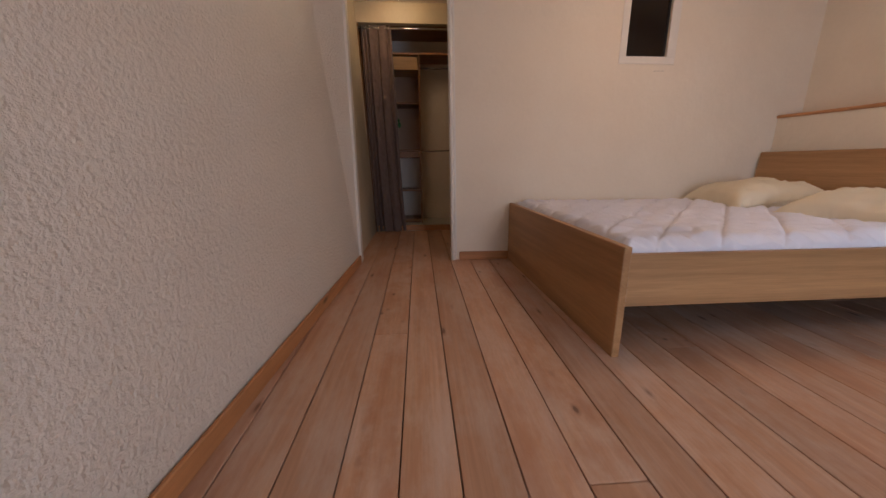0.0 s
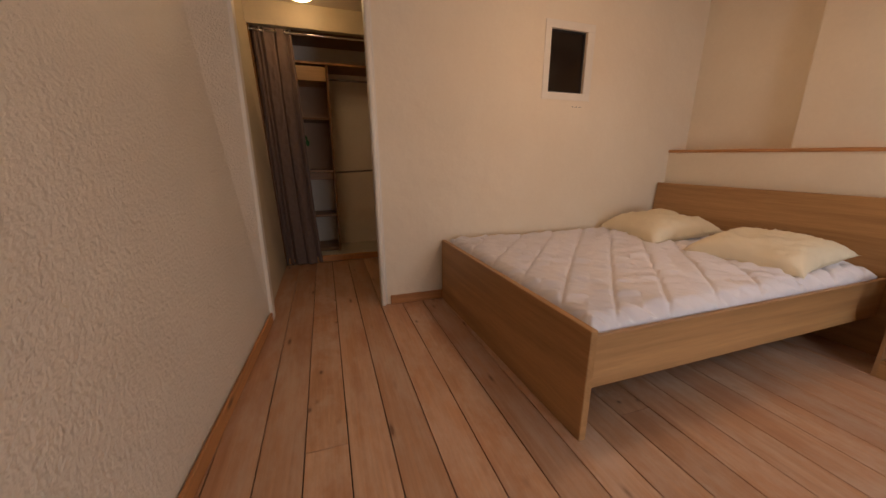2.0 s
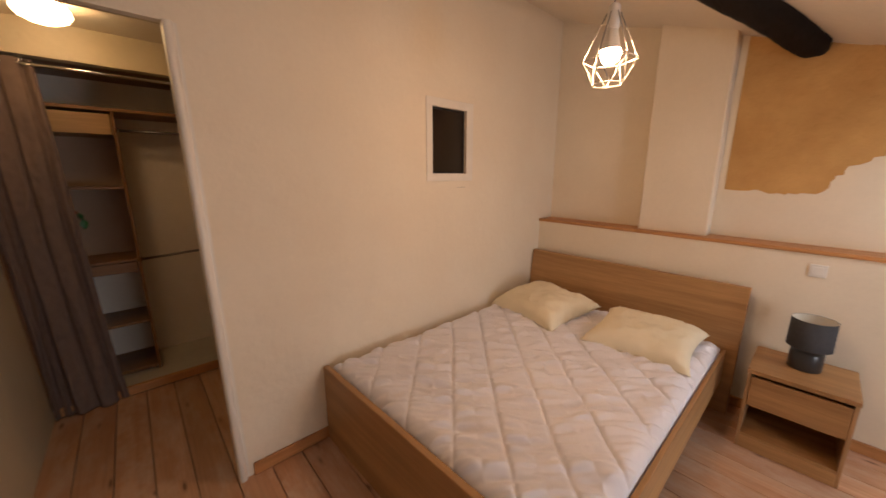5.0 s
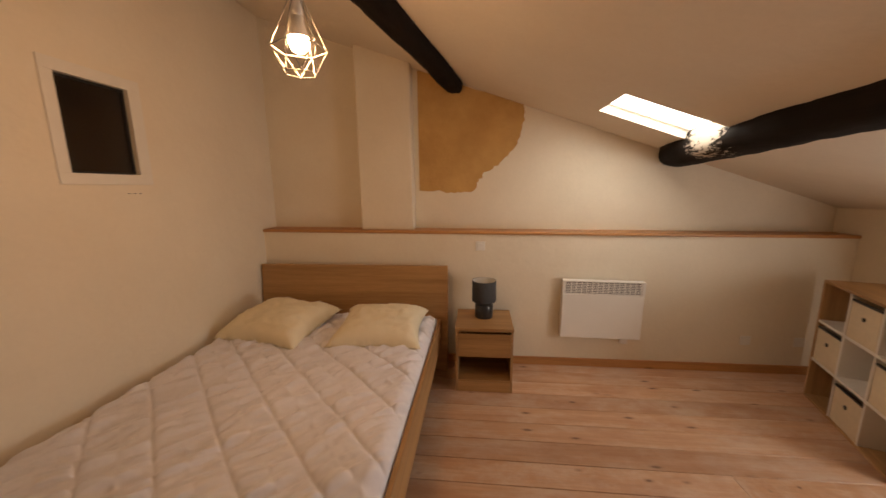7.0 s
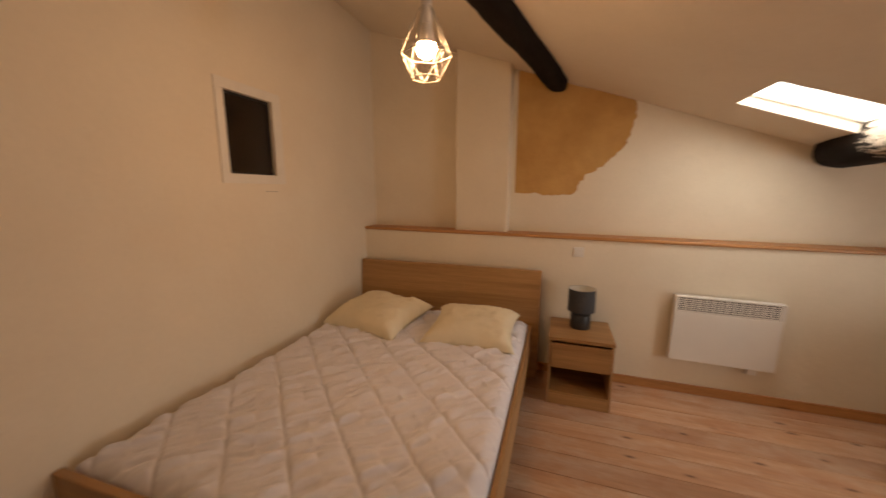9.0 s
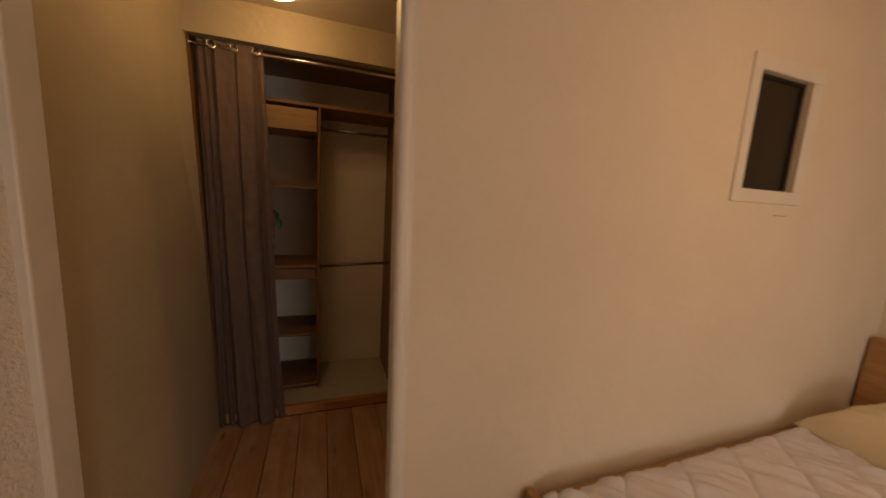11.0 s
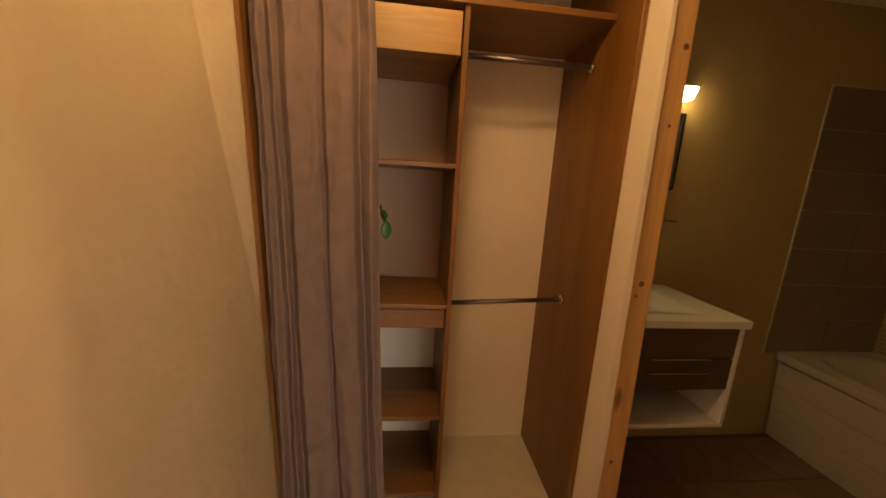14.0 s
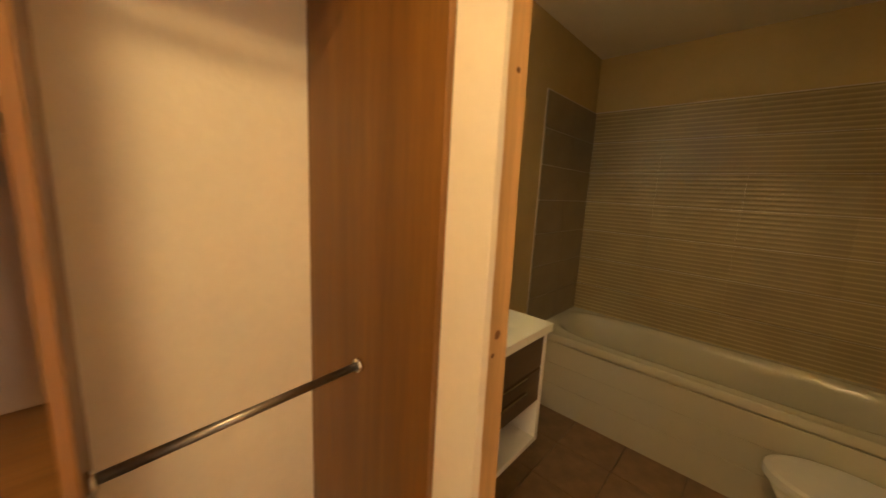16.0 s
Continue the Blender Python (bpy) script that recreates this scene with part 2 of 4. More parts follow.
M["room_dark"] = plain("room_dark_window_pane", (0.018, 0.013, 0.010), 0.18, 0, 0.3, 3, 0.0)
M["mirror"] = plain("silvered_mirror", (0.85, 0.85, 0.85), 0.02, 1.0, 0.01, 2, 0.0)
M["acrylic"] = plain("white_bath_acrylic", (0.57, 0.53, 0.41), 0.18, 0, 0.03, 3, 0.01)
M["basin"] = plain("white_basin_ceramic", (0.80, 0.77, 0.68), 0.15, 0, 0.03, 3, 0.01)
M["canvas"] = plain("cream_canvas_box", (0.72, 0.62, 0.46), 0.9, 0, 0.08, 30, 0.4)
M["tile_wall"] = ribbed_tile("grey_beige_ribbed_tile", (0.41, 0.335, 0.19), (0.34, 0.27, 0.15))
M["tile_flat"] = plain("grey_beige_flat_tile", (0.27, 0.215, 0.14), 0.35, 0, 0.12, 6, 0.03)
M["tile_floor"] = plain("brown_floor_tile", (0.26, 0.155, 0.085), 0.45, 0, 0.35, 9, 0.15)
M["grout"] = plain("pale_grout", (0.72, 0.63, 0.50), 0.9)
M["grout_floor"] = plain("brown_grout", (0.16, 0.11, 0.07), 0.9)
M["lino"] = plain("pale_closet_floor", (0.62, 0.58, 0.50), 0.5, 0, 0.1, 10)
M["switch"] = plain("yellowed_plastic", (0.62, 0.52, 0.36), 0.4, 0, 0.06, 8, 0.02)
M["leaf"] = plain("green_leaf", (0.03, 0.14, 0.02), 0.45, 0, 0.3, 20)
M["red"] = plain("red_ribbon", (0.55, 0.03, 0.02), 0.5)
# white pot toned down: the curtain's shade is put into this colour
M["pot"] = plain("shade_toned_printed_pot", (0.42, 0.36, 0.29), 0.5, 0, 0.25, 22)
M["knot"] = plain("dark_pine_knot", (0.27, 0.115, 0.04), 0.5, 0, 0.5, 60)
M["bulb"] = glowing("lit_bulb", (1.0, 0.56, 0.27), 350)
M["dome"] = glowing("lit_glass_dome", (1.0, 0.62, 0.27), 12.5)
M["strip"] = glowing("lit_strip_cover", (1.0, 0.74, 0.36), 5.5)
M["sky_pane"] = glowing("bright_overcast_pane", (1.0, 0.96, 0.90), 5.0)
M["glass"] = glassy("clear_glass")


# ---- mesh helpers ----
def cuboid(bm, x0, y0, z0, x1, y1, z1):
    v = [bm.verts.new(c) for c in ((x0, y0, z0), (x1, y0, z0), (x1, y1, z0), (x0, y1, z0), (x0, y0, z1), (x1, y0, z1), (x1, y1, z1), (x0, y1, z1))]
    for f in ((0, 3, 2, 1), (4, 5, 6, 7), (0, 1, 5, 4), (1, 2, 6, 5), (2, 3, 7, 6), (3, 0, 4, 7)):
        bm.faces.new([v[i] for i in f])
    return v


def box(x0, y0, z0, x1, y1, z1, edge=0.0, segments=1):
    bm = bmesh.new()
    cuboid(bm, x0, y0, z0, x1, y1, z1)
    if edge:
        bmesh.ops.bevel(bm, geom=bm.edges[:], offset=edge, segments=segments, affect="EDGES", profile=0.5)
    return bm


def boxes(*rows):
    bm = bmesh.new()
    for r in rows:
        cuboid(bm, *r)
    return bm


def prism(outline, axis, a, b):
    """A flat outline of two coordinates pushed along an axis from a to b."""
    bm = bmesh.new()

    def put(p, q):
        return {"x": (q, p[0], p[1]), "y": (p[0], q, p[1]), "z": (p[0], p[1], q)}[axis]

    lo, hi = ([bm.verts.new(put(p, q)) for p in outline] for q in (a, b))
    bm.faces.new(lo), bm.faces.new(hi[::-1])
    for i in range(len(lo)):
        j = (i + 1) % len(lo)
        bm.faces.new((lo[i], hi[i], hi[j], lo[j]))
    bmesh.ops.recalc_face_normals(bm, faces=bm.faces[:])
    return bm


def lathe(profile, sides=24, closed=False):
    """A turned shape from (radius, height) rows."""
    bm = bmesh.new()
    rings = [[bm.verts.new((r * math.cos(2 * math.pi * i / sides), r * math.sin(2 * math.pi * i / sides), z)) for i in range(sides)] for r, z in profile]
    for a, b in zip(rings, rings[1:]):
        for i in range(sides):
            j = (i + 1) % sides
            bm.faces.new((a[i], a[j], b[j], b[i]))
    if closed:
        bm.faces.new(rings[0][::-1]), bm.faces.new(rings[-1])
    return bm


def tube(points, radius, sides=8):
    """A round bar along points."""
    bm = bmesh.new()
    pts = [Vector(p) for p in points]
    rings = []
    for i, p in enumerate(pts):
        way = (pts[min(i + 1, len(pts) - 1)] - pts[max(i - 1, 0)]).normalized()
        side = way.orthogonal().normalized()
        over = way.cross(side)
        rings.append([bm.verts.new(p + radius * (math.cos(2 * math.pi * k / sides) * side + math.sin(2 * math.pi * k / sides) * over)) for k in range(sides)])
    for a, b in zip(rings, rings[1:]):
        shift = min(range(sides), key=lambda s: (a[0].co - b[s].co).length)
        for k in range(sides):
            bm.faces.new((a[k], a[(k + 1) % sides], b[(k + 1 + shift) % sides], b[(k + shift) % sides]))
    bm.faces.new(rings[0][::-1]), bm.faces.new(rings[-1])
    bmesh.ops.recalc_face_normals(bm, faces=bm.faces[:])
    return bm


def mesh_of(name, bm, material, smooth=False):
    me = bpy.data.meshes.new(name)
    bm.to_mesh(me)
    bm.free()
    me.materials.append(material)
    if smooth:
        me.polygons.foreach_set("use_smooth", [True] * len(me.polygons))
    return me


def part(name, bm, material, parent, label="", smooth=False, place=None):
    ob = new(name, mesh_of(name, bm, material, smooth))
    ob.parent = parent
    if place:
        ob.matrix_basis = place
    if label:
        tagged(ob, label)
    return ob


def thing(name, place, label, category, group=""):
    ob = new(name)
    ob.matrix_world = place
    ob.empty_display_size = 0.1
    return tagged(ob, label, category, group)


def solid(name, bm, material, label, category, smooth=False, place=None, group=""):
    ob = new(name, mesh_of(name, bm, material, smooth))
    if place:
        ob.matrix_world = place
    return tagged(ob, label, category, group)


def structure(name, bm, material, label="", category="", smooth=False):
    ob = new(name, mesh_of(name, bm, material, smooth))
    return tagged(ob, label, category, kind="structure")


# ---- the place in numbers ----
WALL_E, UPPER_E, SOUTH, LEDGE = 3.845, 4.07, -5.15, 1.262
OPEN_L, OPEN_R, OPEN_TOP = 0.015, 0.832, 2.40
COR_W, COR_E, COR_TOP, CLOSET_Y = -0.035, 1.265, 2.70, 1.50
BATH_E, BATH_N, BATH_S = 3.60, 2.20, 0.17


def ledge(y):
    """The half wall sinks a little towards the south."""
    return LEDGE + 0.0100 * y


def roof(y):
    return 2.708 + 0.347 * (y + 1.526)


# ---- setting: bedroom ----
structure("floor", box(-0.6, SOUTH - 0.2, -0.10, 4.3, 1.75, -0.022), M["gap"], "dark gaps under the floorboards", "floor")


def west_wall():
    """An old crooked wall: it leans outwards and is faced up to the door casing by a splay that widens with height."""
    bm = bmesh.new()
    rows = []
    for k in range(15):
        z = -0.02 + 3.6 * k / 14
        fold = -0.03 - 0.165 * max(z, 0.0)
        ys = [SOUTH - 0.1, -4.0, -3.2, -2.6, min(-2.1, fold - 0.5), fold - 0.15, fold - 0.02, fold, fold + 0.02 * min(1.0, z + 0.1), fold * 0.6, fold * 0.25, -0.012]
        row = []
        for y in ys:
            main = 0.063 * y - 0.066 * z
            if y > fold:
                edge = 0.063 * fold - 0.066 * z
                main = edge + (0.0 - edge) * ((y - fold) / (-0.012 - fold))
            row.append(bm.verts.new((main + 0.006 * noise.noise((y * 1.5, z * 1.5, 2)), y, z)))
        row.append(bm.verts.new((-0.16, -0.012, z)))
        row.append(bm.verts.new((-0.60, SOUTH - 0.1, z)))
        rows.append(row)
    for a, b in zip(rows, rows[1:]):
        for i in range(len(a)):
            j = (i + 1) % len(a)
            bm.faces.new((a[i], a[j], b[j], b[i]))
    bm.faces.new(rows[0][::-1]), bm.faces.new(rows[-1])
    bmesh.ops.recalc_face_normals(bm, faces=bm.faces[:])
    return bm


structure("wall_west", west_wall(), M["rough_wall"], "stippled cream painted plaster wall, splayed beside the door", "wall")
NX0, NX1, NZ0, NZ1 = 2.332, 2.694, 1.757, 2.243
structure("wall_north", boxes(
    (0.93, 0, -0.02, 1.40, 0.045, 3.5), (0.80, 0, OPEN_TOP, 0.93, 0.045, 3.5), (1.40, 0, -0.02, NX0, 0.10, 3.5), (NX1, 0, -0.02, 4.25, 0.10, 3.5), (NX0, 0, -0.02, NX1, 0.10, NZ0), (NX0, 0, NZ1, NX1, 0.10, 3.5),
    (-0.30, 0, OPEN_TOP, 0.80, 0.045, 3.5)), M["wall"], "cream painted plaster wall beside the bed", "wall")
structure("wall_east_lower", prism([(SOUTH - 0.1, -0.02), (0.0, -0.02), (0.0, LEDGE), (SOUTH - 0.1, ledge(SOUTH - 0.1))], "x", WALL_E, UPPER_E), M["wall"], "cream painted half wall below the ledge", "wall")
structure("wall_east_upper", box(UPPER_E, SOUTH - 0.1, 1.0, 4.25, 0.0, 3.5), M["wall"], "cream painted wall above the ledge", "wall")
structure("chimney_breast", box(3.93, -1.447, LEDGE, UPPER_E, -0.945, 3.45, 0.012, 2), M["wall"], "cream painted chimney breast on the ledge", "wall")
WX0, WX1, WZ0, WZ1 = 1.50, 2.20, 0.55, 1.40
structure("wall_south", boxes((-0.5, SOUTH - 0.1, -0.02, WX0, SOUTH, 2.2), (WX1, SOUTH - 0.1, -0.02, 4.25, SOUTH, 2.2), (WX0, SOUTH - 0.1, -0.02, WX1, SOUTH, WZ0),
                              (WX0, SOUTH - 0.1, WZ1, WX1, SOUTH, 2.2)), M["wall"], "cream painted low wall under the roof slope", "wall")
SX0, SX1, SY0, SY1 = 3.10, 3.57, -3.93, -2.95


bm = bmesh.new()
for x0, x1, y0, y1 in ((-0.6, SX0, SOUTH - 0.2, 0.1), (SX1, 4.3, SOUTH - 0.2, 0.1), (SX0, SX1, SOUTH - 0.2, SY0), (SX0, SX1, SY1, 0.1)):
    for v in cuboid(bm, x0, y0, 0, x1, y1, 0.36):
        v.co.z += roof(v.co.y)
structure("ceiling", bm, M["ceiling"], "sloping white painted ceiling", "ceiling")


def raw_patch():
    """The bare area of old plaster with a ragged edge, up to the ceiling."""
    rng = random.Random(4)
    corners = [(-1.492, 1.635), (-1.492, roof(-1.492) - 0.004), (-1.91, roof(-1.91) - 0.004), (-2.46, roof(-2.46) + 0.02), (-2.47, 2.25), (-2.39, 2.02), (-2.25, 1.88),
               (-2.09, 1.77), (-2.01, 1.63), (-1.80, 1.615)]
    out = []
    for i, (a, b) in enumerate(zip(corners, corners[1:] + corners[:1])):
        n = 2 if i < 2 else 7
        for k in range(n):
            f = k / n
            w = 0.0 if i < 2 or k == 0 else 0.014
            out.append((a[0] + f * (b[0] - a[0]) + rng.uniform(-w, w), a[1] + f * (b[1] - a[1]) + rng.uniform(-w, w)))
    return prism(out, "x", UPPER_E - 0.006, UPPER_E + 0.01)


structure("bare_plaster_patch", raw_patch(), M["patch"], "ragged patch of bare ochre plaster", "wall")
def ledge_board():
    """A thin pine board laid on the half wall, its front edge chipped and uneven."""
    bm = bmesh.new()
    n = 90
    rows = []
    for i in range(n + 1):
        y = SOUTH + (-0.002 - SOUTH) * i / n
        z = ledge(y)
        front = WALL_E - 0.014 + 0.005 * noise.noise((y * 3.1, 2.0, 0)) + 0.004 * noise.noise((y * 14, 5.0, 0))
        lift = 0.003 * noise.noise((y * 5, 7.0, 0))
        rows.append([bm.verts.new(c) for c in ((front + 0.004, y, z), (front, y, z + 0.006), (front, y, z + 0.020 + lift), (front + 0.006, y, z + 0.026 + lift), (UPPER_E, y, z + 0.026), (UPPER_E, y, z))])
    for a, b in zip(rows, rows[1:]):
        for k in range(6):
            bm.faces.new((a[k], a[(k + 1) % 6], b[(k + 1) % 6], b[k]))
    bm.faces.new(rows[0]), bm.faces.new(rows[-1][::-1])
    bmesh.ops.recalc_face_normals(bm, faces=bm.faces[:])
    return bm


structure("ledge_trim", ledge_board(), M["pine_y"], "narrow pine board on the half wall", "ledge")
structure("baseboard_east", box(WALL_E - 0.018, SOUTH, 0, WALL_E, -0.002, 0.078, 0.004), M["pine_y"], "orange pine baseboard", "baseboard")
structure("baseboard_north", box(0.920, -0.018, 0, WALL_E - 0.02, 0, 0.078, 0.004), M["pine_x"], "orange pine baseboard", "baseboard")
structure("baseboard_south", box(-0.28, SOUTH, 0, WALL_E - 0.02, SOUTH + 0.018, 0.078, 0.004), M["pine_x"], "orange pine baseboard", "baseboard")
bb = structure("baseboard_west", box(0, SOUTH, 0, 0.018, -0.05, 0.078, 0.004), M["pine_y"], "orange pine baseboard", "baseboard")
bb.matrix_world = pose(0.0, 0, 0, 0, 0, -3.6)


def leaning_post(outline, lean, z0, z1, steps=1):
    """An outline in plan carried up from z0 to z1, drifting sideways by lean metres a metre."""
    bm = bmesh.new()
    rows = [[bm.verts.new((x + lean * z, y, z)) for x, y in outline] for z in (z0 + (z1 - z0) * k / steps for k in range(steps + 1))]
    n = len(outline)
    for p, q in zip(rows, rows[1:]):
        for k in range(n):
            bm.faces.new((p[k], p[(k + 1) % n], q[(k + 1) % n], q[k]))
    bm.faces.new(rows[0][::-1]), bm.faces.new(rows[-1])
    bmesh.ops.recalc_face_normals(bm, faces=bm.faces[:])
    return bm


CASING_LEAN = -0.014
bead = [(0.862 + 0.019 * math.cos(math.radians(k)), -0.006 + 0.019 * math.sin(math.radians(k))) for k in range(180, 361, 15)]
structure("door_casing_right", leaning_post([(0.843, 0.046)] + bead + [(0.884, -0.001), (0.897, -0.001), (0.897, 0.046)], CASING_LEAN, 0.0, OPEN_TOP), M["white"],
          "white painted door casing with a rounded bead", "door casing")
structure("door_casing_left", box(-0.035, -0.03, 0, OPEN_L, 0.066, OPEN_TOP, 0.006, 2), M["white"], "white painted door casing", "door casing")

structure("wall_north_reveal", prism([(0.893, -0.02), (0.93, -0.02), (0.93, OPEN_TOP), (0.893 + CASING_LEAN * OPEN_TOP, OPEN_TOP)], "y", 0.0, 0.045), M["wall"], "cream painted plaster beside the casing", "wall")

# ---- setting: corridor and closet shell ----
def corridor_west():
    """A leaning wall whose far end swells out above waist height towards the closet."""
    bm = bmesh.new()
    rows = []
    for k in range(21):
        z = -0.02 + 2.92 * k / 20
        face = COR_W - 0.115 * (z + 0.02) / 2.92
        wide = 0.155 * max(0.0, z - 1.10)
        fold = 1.475 - wide
        row = []
        for y in (0.066, 0.30, 0.60, 0.85, fold - 0.12, fold - 0.02, fold, fold + 0.02, 1.478, 1.62):
            dent = 0.24 * wide * min(1.0, max(0.0, y - 0.066) / 0.5) if y <= fold else 0.24 * wide * max(0.0, (1.478 - y) / (1.478 - fold))
            row.append(bm.verts.new((face - dent, y, z)))
        row += [bm.verts.new((-0.34, 1.62, z)), bm.verts.new((-0.34, 0.066, z))]
        rows.append(row)
    for a, b in zip(rows, rows[1:]):
        for i in range(len(a)):
            j = (i + 1) % len(a)
            bm.faces.new((a[i], a[j], b[j], b[i]))
    bm.faces.new(rows[0][::-1]), bm.faces.new(rows[-1])
    bmesh.ops.remove_doubles(bm, verts=bm.verts[:], dist=0.0005)
    bmesh.ops.recalc_face_normals(bm, faces=bm.faces[:])
    return bm


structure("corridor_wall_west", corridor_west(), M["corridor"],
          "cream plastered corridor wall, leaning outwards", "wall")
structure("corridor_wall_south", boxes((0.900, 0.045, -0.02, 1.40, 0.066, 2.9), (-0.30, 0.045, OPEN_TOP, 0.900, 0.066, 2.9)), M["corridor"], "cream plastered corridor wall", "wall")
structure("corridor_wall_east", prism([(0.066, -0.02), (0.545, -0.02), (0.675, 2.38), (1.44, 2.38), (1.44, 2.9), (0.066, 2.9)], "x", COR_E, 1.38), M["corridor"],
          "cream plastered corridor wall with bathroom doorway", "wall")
structure("corridor_ceiling", box(-0.30, 0.05, COR_TOP, 1.38, 1.46, 2.82), M["ceiling"], "painted corridor ceiling", "ceiling")
structure("closet_header", box(-0.30, CLOSET_Y - 0.04, 2.485, COR_E + 0.02, CLOSET_Y + 0.05, 2.9), M["corridor"], "cream wall above the closet opening", "wall")

def plaster_end():
    """The plastered wall end; its skim runs over the door post with a wavy edge."""
    bm = leaning_post([(1.175, CLOSET_Y - 0.045), (1.213, CLOSET_Y - 0.045), (1.230, CLOSET_Y + 0.0), (1.230, 2.25), (1.175, 2.25)], -0.0, 0.0, 2.485)
    rows = []
    for k in range(81):
        z = 2.485 * k / 80
        edge = 1.214 - 0.0108 * z + 0.006 * noise.noise((z * 4.0, 1.0, 0)) + 0.003 * noise.noise((z * 17, 4.0, 0))
        rows.append([bm.verts.new(c) for c in ((1.174, CLOSET_Y - 0.066, z), (edge - 0.003, CLOSET_Y - 0.067, z), (edge, CLOSET_Y - 0.063, z), (edge, CLOSET_Y - 0.04, z), (1.174, CLOSET_Y - 0.04, z))])
    for a, b in zip(rows, rows[1:]):
        for k in range(5):
            bm.faces.new((a[k], a[(k + 1) % 5], b[(k + 1) % 5], b[k]))
    bmesh.ops.recalc_face_normals(bm, faces=bm.faces[:])
    return bm


structure("closet_wall_end", plaster_end(), M["closet_white"], "white plastered wall end beside the closet", "wall")
structure("closet_wall_back", box(-0.32, 2.15, -0.02, 1.175, 2.25, 2.9), M["closet_white"], "white painted closet back wall", "wall")
structure("closet_wall_west", box(-0.32, 1.62, -0.02, -0.19, 2.15, 2.9), M["wall"], "white painted closet side wall", "wall")
structure("closet_floor", box(-0.19, CLOSET_Y + 0.03, -0.02, 1.175, 2.15, 0.065), M["lino"], "pale closet floor above a step", "floor")
structure("closet_step_trim", box(COR_W, CLOSET_Y - 0.01, 0, 1.175, CLOSET_Y + 0.03, 0.072, 0.006), M["pine_x"], "orange pine step board of the closet", "trim")
structure("closet_side_trim", prism([(COR_W - 0.004, 0.072), (COR_W + 0.012, 0.072), (COR_W - 0.084, 2.485), (COR_W - 0.10, 2.485)], "y", CLOSET_Y - 0.012, CLOSET_Y + 0.05), M["brown_z"], "orange pine edge board of the closet", "trim")
structure("closet_ceiling", box(-0.25, CLOSET_Y + 0.05, 2.505, 1.19, 2.15, 2.55), M["brown_x"], "brown laminate closet ceiling board", "ceiling")
structure("bathroom_door_post", leaning_post([(1.298, CLOSET_Y - 0.060), (1.303, CLOSET_Y - 0.056), (1.303, CLOSET_Y + 0.07), (1.232, CLOSET_Y + 0.07), (1.232, CLOSET_Y - 0.043), (1.216, CLOSET_Y - 0.043), (1.216, CLOSET_Y - 0.060)], -0.017, 0, 2.42, 8), M["pine_z"], "orange pine door post with knots, leaning", "door post")
post = bpy.data.objects["bathroom_door_post"]
for x, z, size in ((1.245, 2.047, 0.010), (1.235, 1.809, 0.006), (1.237, 1.27, 0.011), (1.224, 1.225, 0.006), (1.243, 0.528, 0.009)):
    part("knot", lathe([(size, 0.0), (size * 0.8, 0.0015), (0.0, 0.002)], 14), M["knot"], post, "", True, pose(x, CLOSET_Y - 0.060, z, 90, 0, 0))
structure("bathroom_door_post_south", box(1.305, 0.615, 0, 1.392, 0.65, 2.38, 0.004), M["pine_z"], "orange pine door post", "door post")
structure("bathroom_door_head", box(1.305, 0.65, 2.345, 1.392, CLOSET_Y - 0.06, 2.38, 0.004), M["pine_y"], "orange pine door head", "door post")

# ---- setting: bathroom ----
structure("bathroom_floor", box(1.30, BATH_S - 0.1, -0.10, BATH_E + 0.1, BATH_N + 0.1, -0.014), M["grout_floor"], "brown grout bed of the tiled floor", "floor")
structure("bathroom_wall_north", box(1.247, BATH_N, -0.02, BATH_E + 0.1, BATH_N + 0.1, 2.9), M["bath_wall"], "mustard-cream painted bathroom wall", "wall")
structure("bathroom_wall_east", box(BATH_E, BATH_S - 0.1, -0.02, BATH_E + 0.1, BATH_N, 2.9), M["bath_wall"], "mustard-cream painted bathroom wall", "wall")
structure("bathroom_wall_south", box(1.38, BATH_S - 0.1, -0.02, BATH_E, BATH_S, 2.9), M["bath_wall"], "mustard-cream painted bathroom wall", "wall")
structure("bathroom_ceiling", box(1.247, BATH_S, 2.66, BATH_E, BATH_N, 2.78), M["ceiling"], "painted bathroom ceiling", "ceiling")

# ---- bedroom things ----
def bed():
    t = thing("bed", pose(1.40, 0, 0), "oak-effect double bed with a white quilted mattress pad", "bed")
    foot = prism([(-0.024, -0.014), (0.012, -0.014), (0.066, -1.740), (0.030, -1.740)], "z", 0.0, 0.531)
    bmesh.ops.bevel(foot, geom=foot.edges[:], offset=0.003, segments=1, affect="EDGES")
    part("footboard", foot, M["oak_y"], t)
    head = prism([(2.255, 0.0), (2.335, 0.966), (2.375, 0.966), (2.295, 0.0)], "y", -1.785, -0.014)
    bmesh.ops.bevel(head, geom=head.edges[:], offset=0.003, segments=1, affect="EDGES")
    part("headboard", head, M["oak_y"], t)
    for x, y in ((0.064, -1.722), (0.014, -0.048)):
        part("side_rail", box(x, y, 0.246, 2.27, y + 0.024, 0.494, 0.003), M["oak_x"], t)
    # solid near-black sheet, darkens the space under the mattress
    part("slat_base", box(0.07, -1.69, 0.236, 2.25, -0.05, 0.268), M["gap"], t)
    part("centre_beam", box(0.07, -0.92, 0.18, 2.25, -0.86, 0.236), M["dull_metal"], t)
    return t


